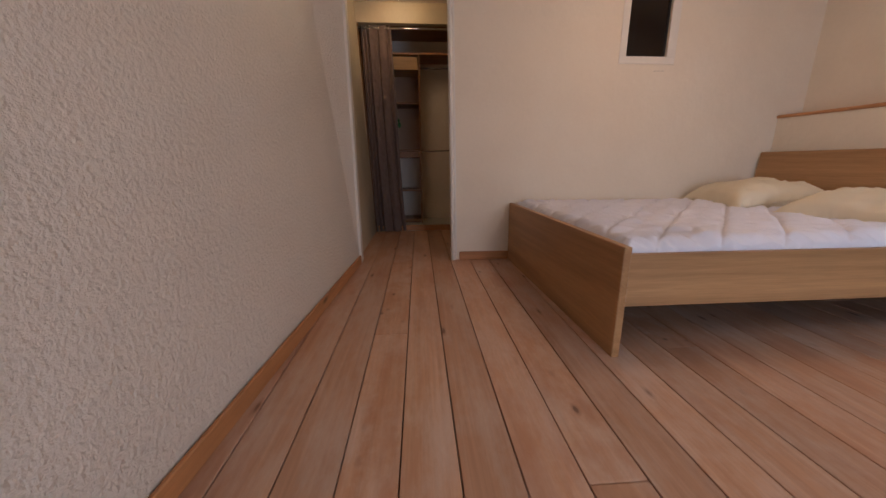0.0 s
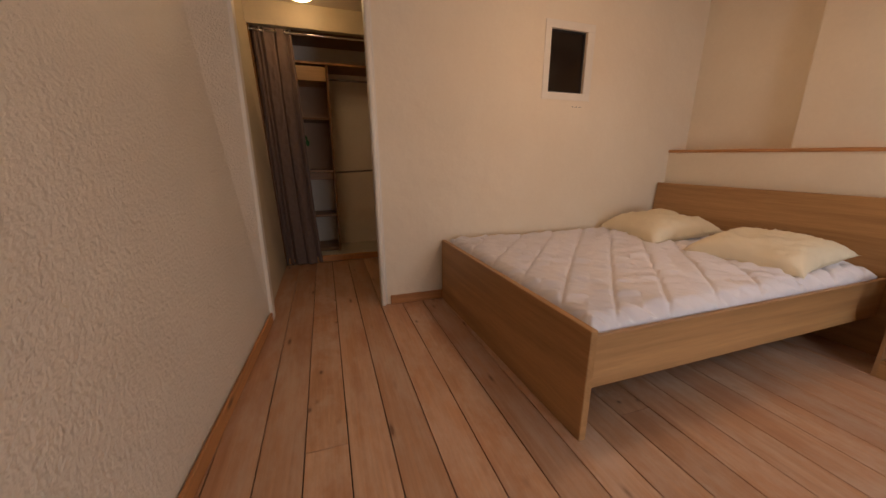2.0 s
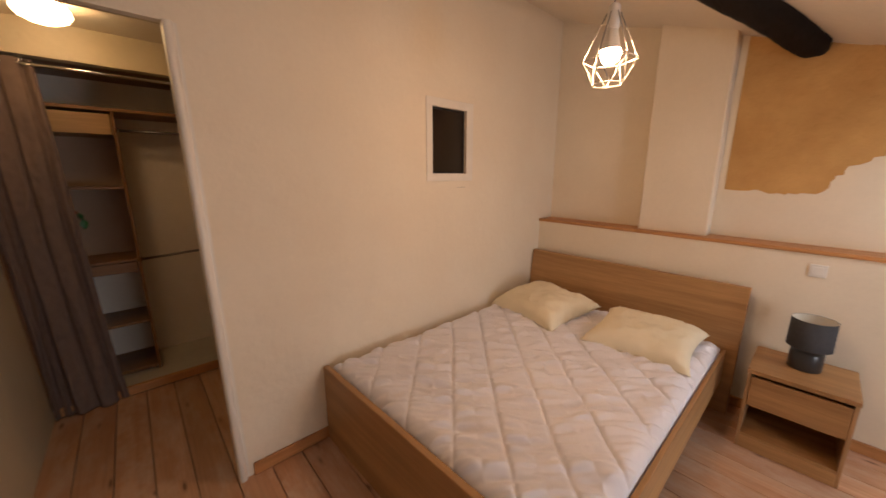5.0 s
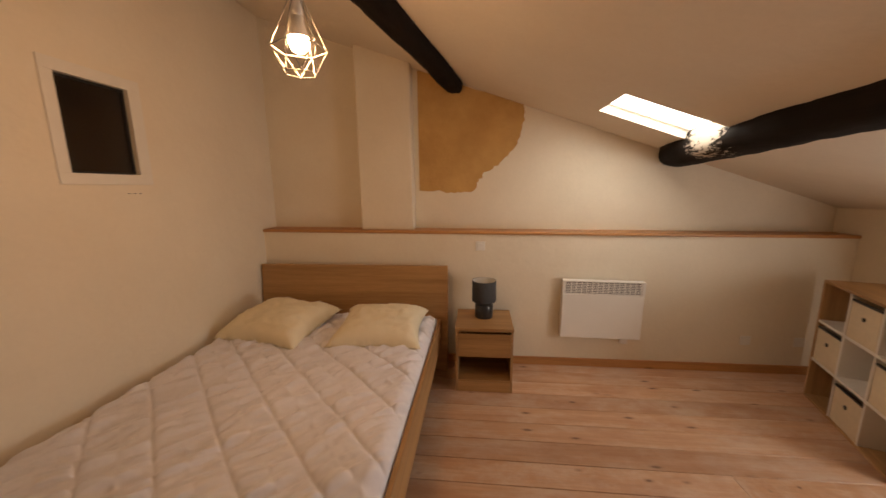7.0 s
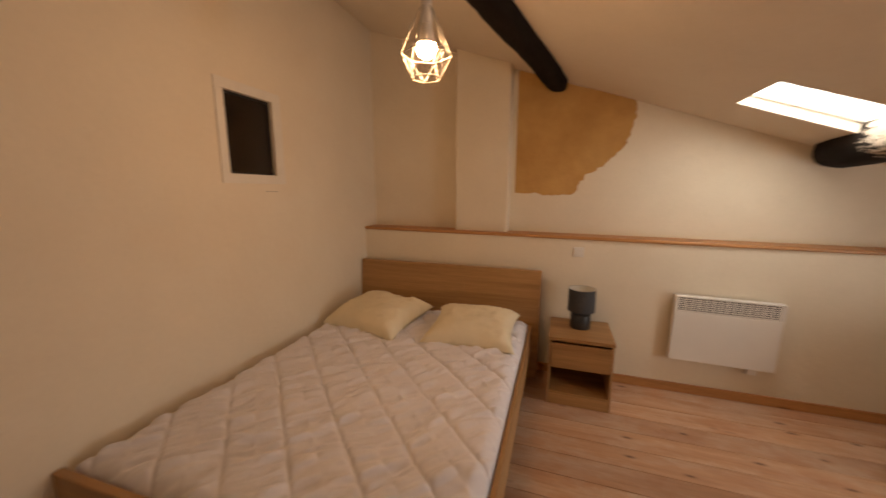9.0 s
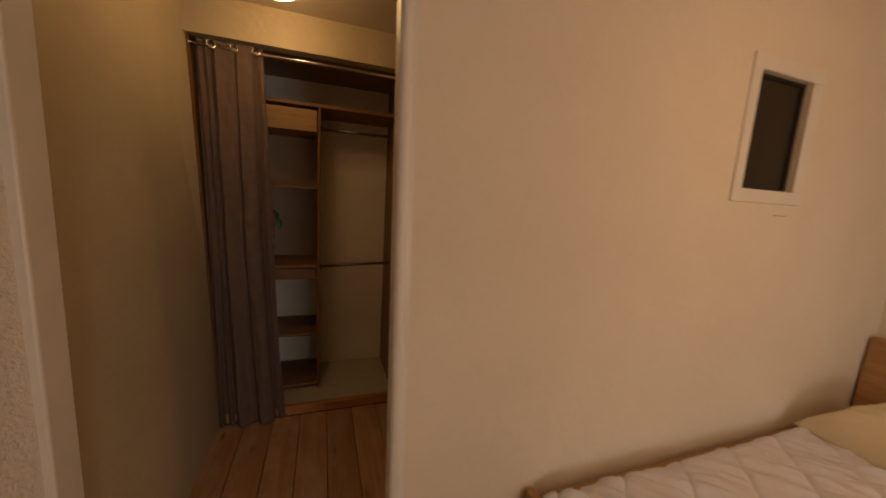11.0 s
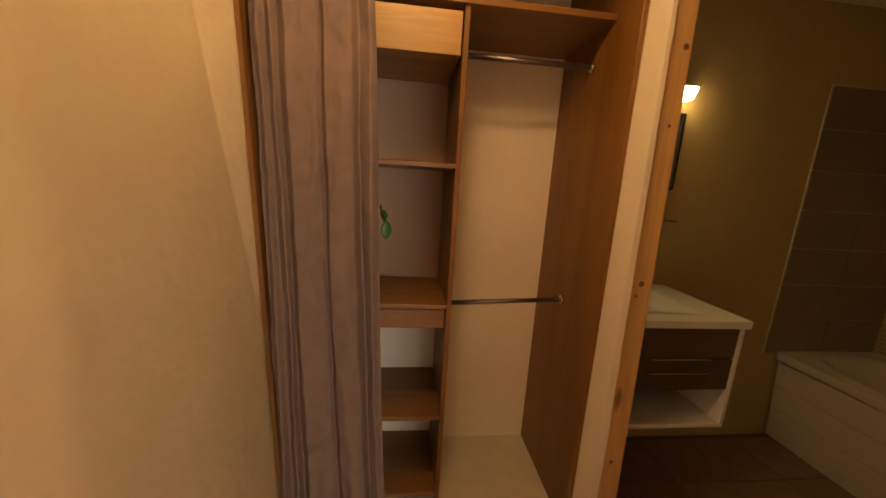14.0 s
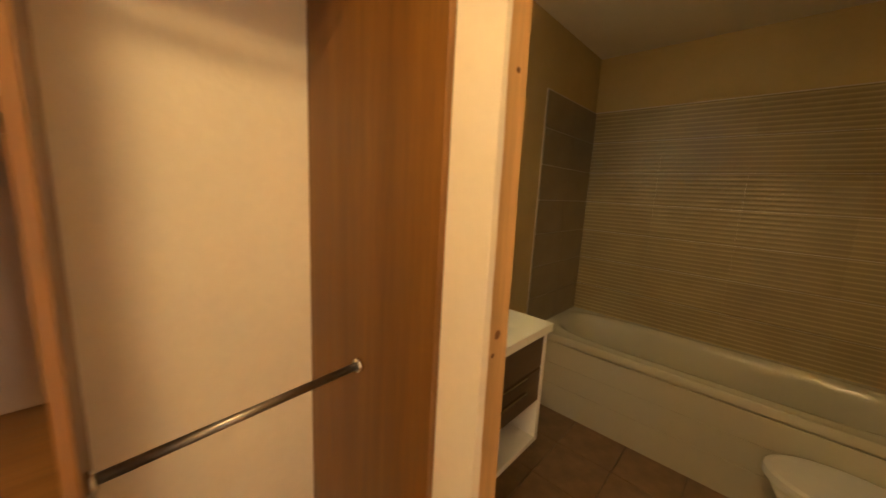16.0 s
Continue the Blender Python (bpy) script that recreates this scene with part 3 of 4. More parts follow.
def mattress():
    """A thick mattress under a quilted pad: diamond seams, puffed fields, loose creases."""
    lx, ly = 2.208, 1.632
    nx, ny = 310, 240
    top = np.zeros((nx + 1, ny + 1, 3))
    for i in range(nx + 1):
        for j in range(ny + 1):
            x, y = lx * i / nx, ly * j / ny
            # diamond seams at 45 degrees; small gathers run across from seam to seam
            a, b = (y - 1.03 * x) / 0.335 - 0.612, (y + 1.03 * x) / 0.463 - 1.36
            a, b = a + 0.05 * noise.noise((x * 2.1, y * 2.1, 3.0)), b + 0.05 * noise.noise((x * 2.1, y * 2.1, 8.0))
            fa, fb = abs((a % 1) - 0.5) * 2, abs((b % 1) - 0.5) * 2
            puff = 0.017 * (1 - fa ** 12) * (1 - 0.65 * fb ** 16)
            warp = 0.8 * noise.noise((x * 3.5, y * 3.5, 1.0))
            gather = noise.noise((a * 0.9 + 0.4 * warp, b * 8.0 + warp, 2.5)) + 0.5 * noise.noise((a * 1.6 + 3.0, b * 13.0 + 2.0 * warp, 6.5))
            crease = (0.026 * gather * (0.35 + 0.65 * (1 - abs(2 * fa - 1) ** 3)) + 0.008 * noise.noise((x * 7, y * 5 + warp, 4.4))
                      + 0.0015 * noise.noise((x * 40, y * 40, 7)) + 0.010 * noise.noise((x * 1.4, y * 1.6, 9)))
            edge = min(x, lx - x, y, ly - y)
            fall = -0.045 * max(0.0, 1 - edge / 0.07) ** 2
            top[i, j] = (x + 0.046 * (1 - y / ly) * (1 - x / lx), y, 0.275 + puff + crease + fall)
    bm = bmesh.new()
    grid = [[bm.verts.new(top[i, j]) for j in range(ny + 1)] for i in range(nx + 1)]
    for i in range(nx):
        for j in range(ny):
            bm.faces.new((grid[i][j], grid[i + 1][j], grid[i + 1][j + 1], grid[i][j + 1]))
    rim = [grid[i][0] for i in range(nx + 1)] + [grid[nx][j] for j in range(1, ny + 1)] + [grid[i][ny] for i in range(nx - 1, -1, -1)] + [grid[0][j] for j in range(ny - 1, 0, -1)]
    low = [bm.verts.new((v.co.x, v.co.y, 0.10)) for v in rim]
    for k in range(len(rim)):
        n = (k + 1) % len(rim)
        bm.faces.new((rim[n], rim[k], low[k], low[n]))
    t = thing("mattress", pose(1.427, -1.690, 0.268), "thick mattress under a white diamond-quilted pad", "mattress")
    part("quilted_pad", bm, M["sheet"], t, "white diamond-quilted pad, creased", True)
    part("core", box(0.056, 0.006, 0.0, lx - 0.006, ly - 0.006, 0.19, 0.02, 2), M["sheet"], t)
    return t


def pillow(place, seed, sx=0.64, sy=0.50, tall=0.085):
    """A soft square pillow with pinched corners and creases."""
    n = 34
    bm = bmesh.new()
    sheets = []
    for side in (1, -1):
        rows = []
        for i in range(n + 1):
            row = []
            for j in range(n + 1):
                u, v = 2 * i / n - 1, 2 * j / n - 1
                r = (1 - u ** 4) * (1 - v ** 4)
                pull = 1 - 0.13 * (1 - u * u) * abs(v) ** 3
                pull_v = 1 - 0.13 * (1 - v * v) * abs(u) ** 3
                x, y = u * sx / 2 * pull_v, v * sy / 2 * pull
                h = tall * r ** 0.55 * (1 + 0.22 * noise.noise((u * 1.5, v * 1.5, seed))) + 0.012 * r * noise.noise((u * 5, v * 5, seed + 4))
                h += 0.016 * noise.noise((u * 6 + v * 4, v * 3, seed + 8)) * r ** 0.3 + 0.006 * abs(noise.noise((u * 13, v * 9, seed + 2))) + 0.010 * (1 - 2 * abs(noise.noise((u * 3 + v * 2, v * 5 - u * 2, seed + 6)))) ** 3 * r
                row.append((x, y, side * h * (1.0 if side > 0 else 0.55)))
            rows.append(row)
        sheets.append(rows)
    low = 0.55 * tall * 0.9
    vs = [[[bm.verts.new((x, y, max(z, -low) + low)) for x, y, z in row] for row in rows] for rows in sheets]
    for s, g in enumerate(vs):
        for i in range(n):
            for j in range(n):
                f = (g[i][j], g[i + 1][j], g[i + 1][j + 1], g[i][j + 1])
                bm.faces.new(f if s == 0 else f[::-1])
    bmesh.ops.remove_doubles(bm, verts=bm.verts[:], dist=0.0006)
    return solid("pillow", bm, M["pillow"], "plump cream cotton pillow lying on the bed", "pillow", True, place, "pillows on the bed")


def nightstand():
    w, d, h = 0.459, 0.44, 0.553
    t = thing("nightstand", pose(3.343, -2.337, 0), "oak-effect nightstand with one drawer above an open shelf", "nightstand")
    part("tabletop", box(-0.006, -0.004, h - 0.028, d, w + 0.004, h, 0.002), M["oak_y"], t)
    part("side_panel", box(0, 0, 0, d, 0.018, h - 0.028, 0.0015), M["oak_z"], t)
    part("side_panel", box(0, w - 0.018, 0, d, w, h - 0.028, 0.0015), M["oak_z"], t)
    part("back_panel", box(d - 0.012, 0.018, 0.03, d, w - 0.018, h - 0.028), M["oak_z"], t)
    part("drawer_front", box(-0.004, 0.02, 0.315, 0.016, w - 0.02, 0.505, 0.002), M["oak_y"], t)
    part("shelf", box(0.004, 0.018, 0.085, d - 0.012, w - 0.018, 0.103, 0.0015), M["oak_y"], t)
    part("divider", box(0.02, 0.018, 0.295, d - 0.012, w - 0.018, 0.311, 0.0015), M["oak_y"], t)
    part("plinth", box(0.0, 0.018, 0.0, 0.018, w - 0.018, 0.085, 0.0015), M["oak_y"], t)
    return t


def table_lamp():
    t = thing("table_lamp", pose(3.61, -2.108, 0.553), "small charcoal table lamp with a drum shade, unlit", "lamp")
    part("base", lathe([(0.0, 0.0), (0.074, 0.0), (0.078, 0.006), (0.078, 0.112), (0.072, 0.122), (0.012, 0.126), (0.010, 0.126)], 28), M["charcoal"], t, "", True)
    part("stem", lathe([(0.010, 0.124), (0.010, 0.21)], 12, True), M["black"], t, "", True)
    part("shade", lathe([(0.104, 0.145), (0.102, 0.325), (0.099, 0.325), (0.101, 0.145)], 36), M["shade_black"], t, "charcoal cloth drum shade", True)
    part("lining", lathe([(0.0985, 0.324), (0.1005, 0.146)], 36), M["shade_white"], t, "white shade lining", True)
    part("spider", box(-0.099, -0.003, 0.205, 0.099, 0.003, 0.209), M["black"], t)
    return t


def heater():
    y0, y1, z0, z1, x = -3.49, -2.795, 0.315, 0.846, 3.765
    t = thing("wall_heater", pose(x, y1, z0, 1.0, 0, 0), "white enamelled electric wall heater with a top grille", "heater")
    w, h = y1 - y0, z1 - z0
    part("body", box(0.0, -w, 0.0, 0.06, 0.0, h - 0.125, 0.006, 2), M["enamel"], t)
    part("grille_back", box(0.012, -w + 0.005, h - 0.125, 0.06, -0.005, h - 0.006), M["grille"], t, "dark inside of the heater")
    part("top_cap", box(-0.001, -w, h - 0.014, 0.06, 0.0, h, 0.003), M["enamel"], t)
    for yy in (-w, -0.024):
        part("end_cheek", box(0.0, yy, h - 0.125, 0.05, yy + 0.024, h - 0.014), M["enamel"], t)
    n = 14
    for k in range(n):
        yy = -w + 0.03 + (w - 0.06) * k / n
        part("grille_bar", box(0.002, yy, h - 0.125, 0.008, yy + 0.007, h - 0.014), M["enamel"], t)
    for zz in [h - 0.122 + 0.0152 * k for k in range(7)]:
        part("grille_rail", box(0.003, -w + 0.02, zz, 0.010, -0.02, zz + 0.0072), M["enamel"], t)
    part("bracket", box(0.06, -w + 0.05, 0.03, WALL_E - x, -0.05, h - 0.15), M["enamel"], t)
    part("control_box", box(0.012, -w + 0.10, -0.045, 0.055, -w + 0.16, 0.0, 0.004), M["plastic"], t)
    part("cable", tube([(0.045, -w + 0.13, -0.04), (0.06, -w + 0.14, -0.055), (WALL_E - x - 0.006, -w + 0.16, -0.06)], 0.004, 6), M["plastic"], t)
    return t


def socket(place, label, switch=False, cover="plastic"):
    """A square plate on a wall; its face looks along local -x."""
    t = thing("light_switch" if switch else "wall_socket", place, label, "switch" if switch else "socket")
    part("plate", box(-0.009, -0.042, -0.042, 0, 0.042, 0.042, 0.004, 2), M[cover], t)
    if switch:
        part("rocker", box(-0.013, -0.026, -0.026, -0.008, 0.026, 0.026, 0.002), M[cover], t)
    else:
        part("insert", lathe([(0.021, -0.002), (0.021, 0.003), (0.017, 0.003), (0.017, 0.0)], 20), M[cover], t, "", True, pose(-0.009, 0, 0, 0, -90, 0))
    return t


def wall_opening():
    """A small interior window: white frame in the wall's hole, its pane painted dark."""
    t = thing("interior_window", pose(NX0, 0, NZ0), "small white-framed interior window, its pane painted dark", "window")
    w, h = NX1 - NX0, NZ1 - NZ0
    for x0, z0, x1, z1 in ((-0.058, -0.058, w + 0.075, 0.0), (-0.058, h, w + 0.075, h + 0.06), (-0.058, 0.0, 0.0, h), (w, 0.0, w + 0.075, h)):
        part("casing", box(x0, -0.008, z0, x1, 0.0, z1, 0.0015), M["white"], t)
    for x0, z0, x1, z1 in ((0, 0, w, 0.012), (0, h - 0.012, w, h), (0, 0.012, 0.012, h - 0.012), (w - 0.012, 0.012, w, h - 0.012)):
        part("sash", box(x0, 0.02, z0, x1, 0.05, z1, 0.002), M["black"], t)
    # pane and sheet behind painted dark in place of the dim room
    part("pane", box(0.012, 0.03, 0.012, w - 0.012, 0.036, h - 0.012), M["room_dark"], t, "glass pane painted dark like the dim room behind")
    part("room_dark_backing", box(0, 0.085, 0, w, 0.098, h), M["black"], t)
    return t


def beam(name, y_end, lean, z_end, rise, r_y, r_z, seed, material, x0=-0.35, x1=4.065):
    """A rough-hewn round-edged roof beam, crooked and adzed; it starts in the wall at x1."""
    sides, steps = 20, 120
    bm = bmesh.new()
    rings = []
    for i in range(steps + 1):
        x = x0 + (x1 - x0) * i / steps
        cy = y_end + lean * (x - x1) + 0.02 * noise.noise((x * 0.7, seed, 0)) + 0.012 * noise.noise((x * 2, seed, 1))
        cz = z_end + rise * (x - x1) + 0.02 * noise.noise((x * 0.7, seed, 5)) + 0.010 * noise.noise((x * 2.3, seed, 6))
        near_end = max(0.0, 1 - (x1 - x) / 0.35)
        taper = 1.0 - 0.12 * near_end ** 2 - (0.25 if i == steps else 0.10 if i == steps - 1 else 0)
        ring = []
        for k in range(sides):
            a = 2 * math.pi * k / sides
            ca, sa = math.cos(a), math.sin(a)
            q = (abs(ca) ** 2.8 + abs(sa) ** 2.8) ** (-1 / 2.8)
            rough = 1 + 0.10 * noise.noise((x * 2.2, ca * 1.2, sa * 1.2 + seed)) + 0.06 * noise.noise((x * 8, ca * 3, sa * 3 + seed)) + 0.03 * noise.noise((x * 20, ca * 6, sa * 6 + seed))
            ring.append(bm.verts.new((x, cy + r_y * taper * q * ca * rough, cz + r_z * taper * q * sa * rough)))
        rings.append(ring)
    for a, b in zip(rings, rings[1:]):
        for k in range(sides):
            bm.faces.new((a[k], b[k], b[(k + 1) % sides], a[(k + 1) % sides]))
    bm.faces.new(rings[0]), bm.faces.new(rings[-1][::-1])
    bmesh.ops.recalc_face_normals(bm, faces=bm.faces[:])
    return tagged(new(name, mesh_of(name, bm, material, True)), "rough black-stained wooden roof beam under the slope", "beam", "roof beams", "structure")


def pendant_lamp():
    t = thing("pendant_lamp", pose(2.20, -1.325, 2.128), "lit pendant lamp in a white faceted wire cage", "lamp")
    top = roof(-1.325) - 2.128
    part("cord", tube([(0, 0, 0.30), (0.002, 0, 0.45), (0, 0, top)], 0.003, 6), M["cage"], t)
    part("ceiling_rose", lathe([(0.0, top - 0.04), (0.045, top - 0.035), (0.05, top + 0.02)], 24), M["plastic"], t, "", True)
    part("socket", lathe([(0.012, 0.31), (0.024, 0.30), (0.026, 0.215), (0.022, 0.212), (0.0, 0.212)], 20), M["plastic"], t, "white lamp holder", True)
    part("bulb_housing", lathe([(0.020, 0.214), (0.024, 0.208), (0.027, 0.19), (0.037, 0.145), (0.0395, 0.133)], 24), M["plastic"], t, "white bulb housing", True)
    part("bulb", lathe([(0.0, 0.077), (0.018, 0.080), (0.033, 0.093), (0.0405, 0.114), (0.0395, 0.133)], 24), M["bulb"], t, "glowing white bulb", True)
    n = 6

    def ring(r, z, off=0.0):
        return [Vector((r * math.cos(2 * math.pi * (k + off) / n), r * math.sin(2 * math.pi * (k + off) / n), z)) for k in range(n)]

    a, b, c = ring(0.026, 0.275), ring(0.108, 0.095), ring(0.064, 0.0, 0.5)
    for k in range(n):
        for p, q in ((a[k], b[k]), (b[k], b[(k + 1) % n]), (b[k], c[k]), (b[k], c[k - 1]), (c[k], c[(k + 1) % n])):
            part("wire", tube([p, q], 0.0024, 6), M["cage"], t)
    return t


def cube_shelf():
    """Nine compartments, some filled with canvas boxes."""
    w, d, h, th = 0.945, 0.31, 0.945, 0.018
    t = thing("cube_shelf", pose(3.525, -4.65, 0, 0, 0, 161.2), "oak-effect nine-cube shelf with white inside and four canvas boxes", "shelf")
    cell_w, cell_h = (w - 4 * th) / 3, (h - 4 * th) / 3
    part("side_panel", box(0, 0, 0, th, d, h, 0.0015), M["oak_z"], t)
    part("side_panel", box(w - th, 0, 0, w, d, h, 0.0015), M["oak_z"], t)
    part("top_panel", box(th, 0, h - th, w - th, d, h, 0.0015), M["oak_x"], t)
    part("bottom_panel", box(th, 0, 0, w - th, d, th, 0.0015), M["oak_x"], t)
    part("base_strip", box(0.004, 0.006, -0.0, w - 0.004, d - 0.004, 0.004), M["black"], t, "dark base strip")
    part("back_panel", box(th, d - 0.008, th, w - th, d, h - th), M["enamel"], t)
    for k in (1, 2):
        part("shelf", box(th, 0.003, k * (cell_h + th), w - th, d - 0.008, k * (cell_h + th) + th), M["enamel"], t, "white shelf board")
        for r in range(3):
            z = th + r * (cell_h + th)
            part("upright", box(k * (cell_w + th), 0.003, z, k * (cell_w + th) + th, d - 0.008, z + cell_h), M["enamel"], t, "white upright board")
    return t, (w, d, th, cell_w, cell_h)


def canvas_box(place, cw, ch):
    t = thing("storage_box", place, "cream canvas storage box with a round eyelet in the cube shelf", "box", "boxes in the cube shelf")
    w, h, d = cw - 0.012, ch - 0.03, 0.27
    part("front", box(0, 0, 0, w, 0.008, h, 0.003), M["canvas"], t)
    part("back", box(0, d - 0.008, 0, w, d, h, 0.003), M["canvas"], t)
    part("side", box(0, 0.008, 0, 0.008, d - 0.008, h), M["canvas"], t)
    part("side", box(w - 0.008, 0.008, 0, w, d - 0.008, h), M["canvas"], t)
    part("bottom", box(0.008, 0.008, 0, w - 0.008, d - 0.008, 0.008), M["canvas"], t)
    part("rim", box(0, -0.001, h - 0.012, w, 0.009, h + 0.002), M["black"], t, "dark top binding")
    part("eyelet", lathe([(0.014, 0.0), (0.014, 0.004), (0.008, 0.005), (0.0, 0.001)], 18), M["black"], t, "dark metal eyelet", True, pose(w / 2, 0, h * 0.62, 90, 0, 0))
    return t


def skylight():
    t = thing("skylight", pose(0, 0, 0), "bright white roof window in the sloping ceiling", "skylight")
    slope = math.degrees(math.atan(0.347))
    m = pose(SX0, SY0, roof(SY0), slope, 0, 0)
    ln = (SY1 - SY0) / math.cos(radians(slope))
    w = SX1 - SX0
    part("pane", box(0.0, 0.0, 0.075, w, ln, 0.081), M["sky_pane"], t, "pane white with daylight", False, m)
    for r in ((0, 0, 0.06, 0.012, ln, 0.074), (w - 0.012, 0, 0.06, w, ln, 0.074), (0.012, 0, 0.06, w - 0.012, 0.012, 0.074), (0.012, ln - 0.012, 0.06, w - 0.012, ln, 0.074)):
        part("frame", box(*r, 0.003), M["white"], t, "", False, m)
    return t


bed()
mattress()
pillow(pose(3.24, -0.475, 0.538, 0, -8, -11), 2.0, 0.62, 0.74, 0.125)
pillow(pose(3.225, -1.305, 0.538, 0, -8, 2), 7.0, 0.57, 0.69, 0.115)
nightstand()
table_lamp()
heater()
wall_opening()
pendant_lamp()
beam("roof_beam_upper", -1.845, -0.277, roof(-1.845) - 0.043, -0.096, 0.088, 0.085, 2.0, M["beam"])
beam("roof_beam_lower", -3.755, -0.06, 1.925, -0.05, 0.150, 0.128, 8.0, M["beam_worn"])
skylight()
shelf, (cw_w, cw_d, cw_t, cw_cw, cw_ch) = cube_shelf()
for col, row in ((0, 1), (1, 0), (1, 2), (2, 1)):
    canvas_box(shelf.matrix_world @ pose(cw_t + col * (cw_cw + cw_t) + 0.006, 0.004, cw_t + row * (cw_ch + cw_t)), cw_cw, cw_ch)
socket(pose(WALL_E, -2.075, 1.135), "white light switch on the half wall", True)
socket(pose(WALL_E, -4.405, 0.30), "white wall socket near the floor")
socket(pose(WALL_E, -4.84, 0.296), "white wall socket near the floor")

# ---- window in the low wall ----
win = tagged(thing("window_1", pose(WX0, SOUTH - 0.06, WZ0), "white-framed window in the low wall", "window"), kind="structure")
ww, wh = WX1 - WX0, WZ1 - WZ0
for r in ((0, 0, 0, 0.05, 0.05, wh), (ww - 0.05, 0, 0, ww, 0.05, wh), (0.05, 0, 0, ww - 0.05, 0.05, 0.05), (0.05, 0, wh - 0.05, ww - 0.05, 0.05, wh), (ww / 2 - 0.03, 0, 0.05, ww / 2 + 0.03, 0.05, wh - 0.05)):
    part("window_frame", box(*r, 0.003), M["white"], win)
for x0, x1 in ((0.05, ww / 2 - 0.03), (ww / 2 + 0.03, ww - 0.05)):
    g = part("pane", box(x0, 0.02, 0.05, x1, 0.026, wh - 0.05), M["glass"], win)
    g.visible_shadow = False


# ---- corridor and closet things ----
# uneven folds of the curtain: where they turn across its width, and how far they stand out
FOLD_AT = (0.0, 0.05, 0.09, 0.17, 0.20, 0.26, 0.29, 0.53, 0.555, 0.60, 0.83, 0.855, 0.95, 1.0)
FOLD_DEPTH = (0.25, 0.9, 0.1, 0.8, 0.0, 0.55, 1.0, 0.7, 0.25, 0.95, 0.65, 0.0, 0.8, 0.3)


def curtain():
    """A gathered curtain on rings, narrower at its head, with uneven folds."""
    nx, nz = 200, 130
    bm = bmesh.new()
    grid = []
    for j in range(nz + 1):
        v = j / nz
        z = 2.470 - v * 2.465
        x0, x1 = -0.098 + 0.072 * v, 0.262 + 0.115 * v ** 1.3 + 0.008 * math.sin(6 * v)
        row = []
        for i in range(nx + 1):
            u = i / nx
            w = u + 0.045 * noise.noise((u * 2.6, v * 1.3, 2)) + 0.012 * noise.noise((u * 7, v * 4, 12))
            pleat = sum(float(np.interp(w + s, FOLD_AT, FOLD_DEPTH)) for s in (-0.014, -0.007, 0.0, 0.007, 0.014)) / 5
            amp = (0.033 + 0.016 * v) * (0.85 + 0.5 * noise.noise((u * 3.3, v * 1.2, 6)))
            wrinkle = 0.008 * noise.noise((u * 7, v * 16 + u * 3, 3)) + 0.0055 * noise.noise((u * 11, v * 60, 8)) + 0.014 * abs(noise.noise((u * 5 + v * 5, v * 26, 11))) + 0.016 * noise.noise((u * 5, v * 3, 5))
            y = 0.03 - amp * pleat * 1.5 + wrinkle * min(1.0, 6 * v) - 0.03 * v
            dz = 0.012 * noise.noise((u * 5, 0, 4)) if j == nz else 0.0
            row.append(bm.verts.new((x0 + (x1 - x0) * u + 0.004 * noise.noise((u * 9, v * 9, 1)), y, z + dz)))
        grid.append(row)
    for j in range(nz):
        for i in range(nx):
            bm.faces.new((grid[j][i], grid[j + 1][i], grid[j + 1][i + 1], grid[j][i + 1]))
    t = thing("curtain", pose(0, CLOSET_Y - 0.005, 0.0), "mauve-grey cloth curtain drawn aside on a rod", "curtain")
    cloth = part("cloth", bm, M["curtain"], t, "", True)
    thick = cloth.modifiers.new("thick", "SOLIDIFY")
    thick.thickness = 0.002
    for k in range(6):
        part("eyelet_ring", lathe([(0.019, -0.002), (0.026, -0.002), (0.026, 0.002), (0.019, 0.002), (0.019, -0.002)], 16), M["chrome"], t, "chrome curtain eyelet", True,
             pose(-0.06 + 0.058 * k, -0.03 if k % 2 else 0.03, 2.44, 90, 0, 40 if k % 2 else -40))
    return t


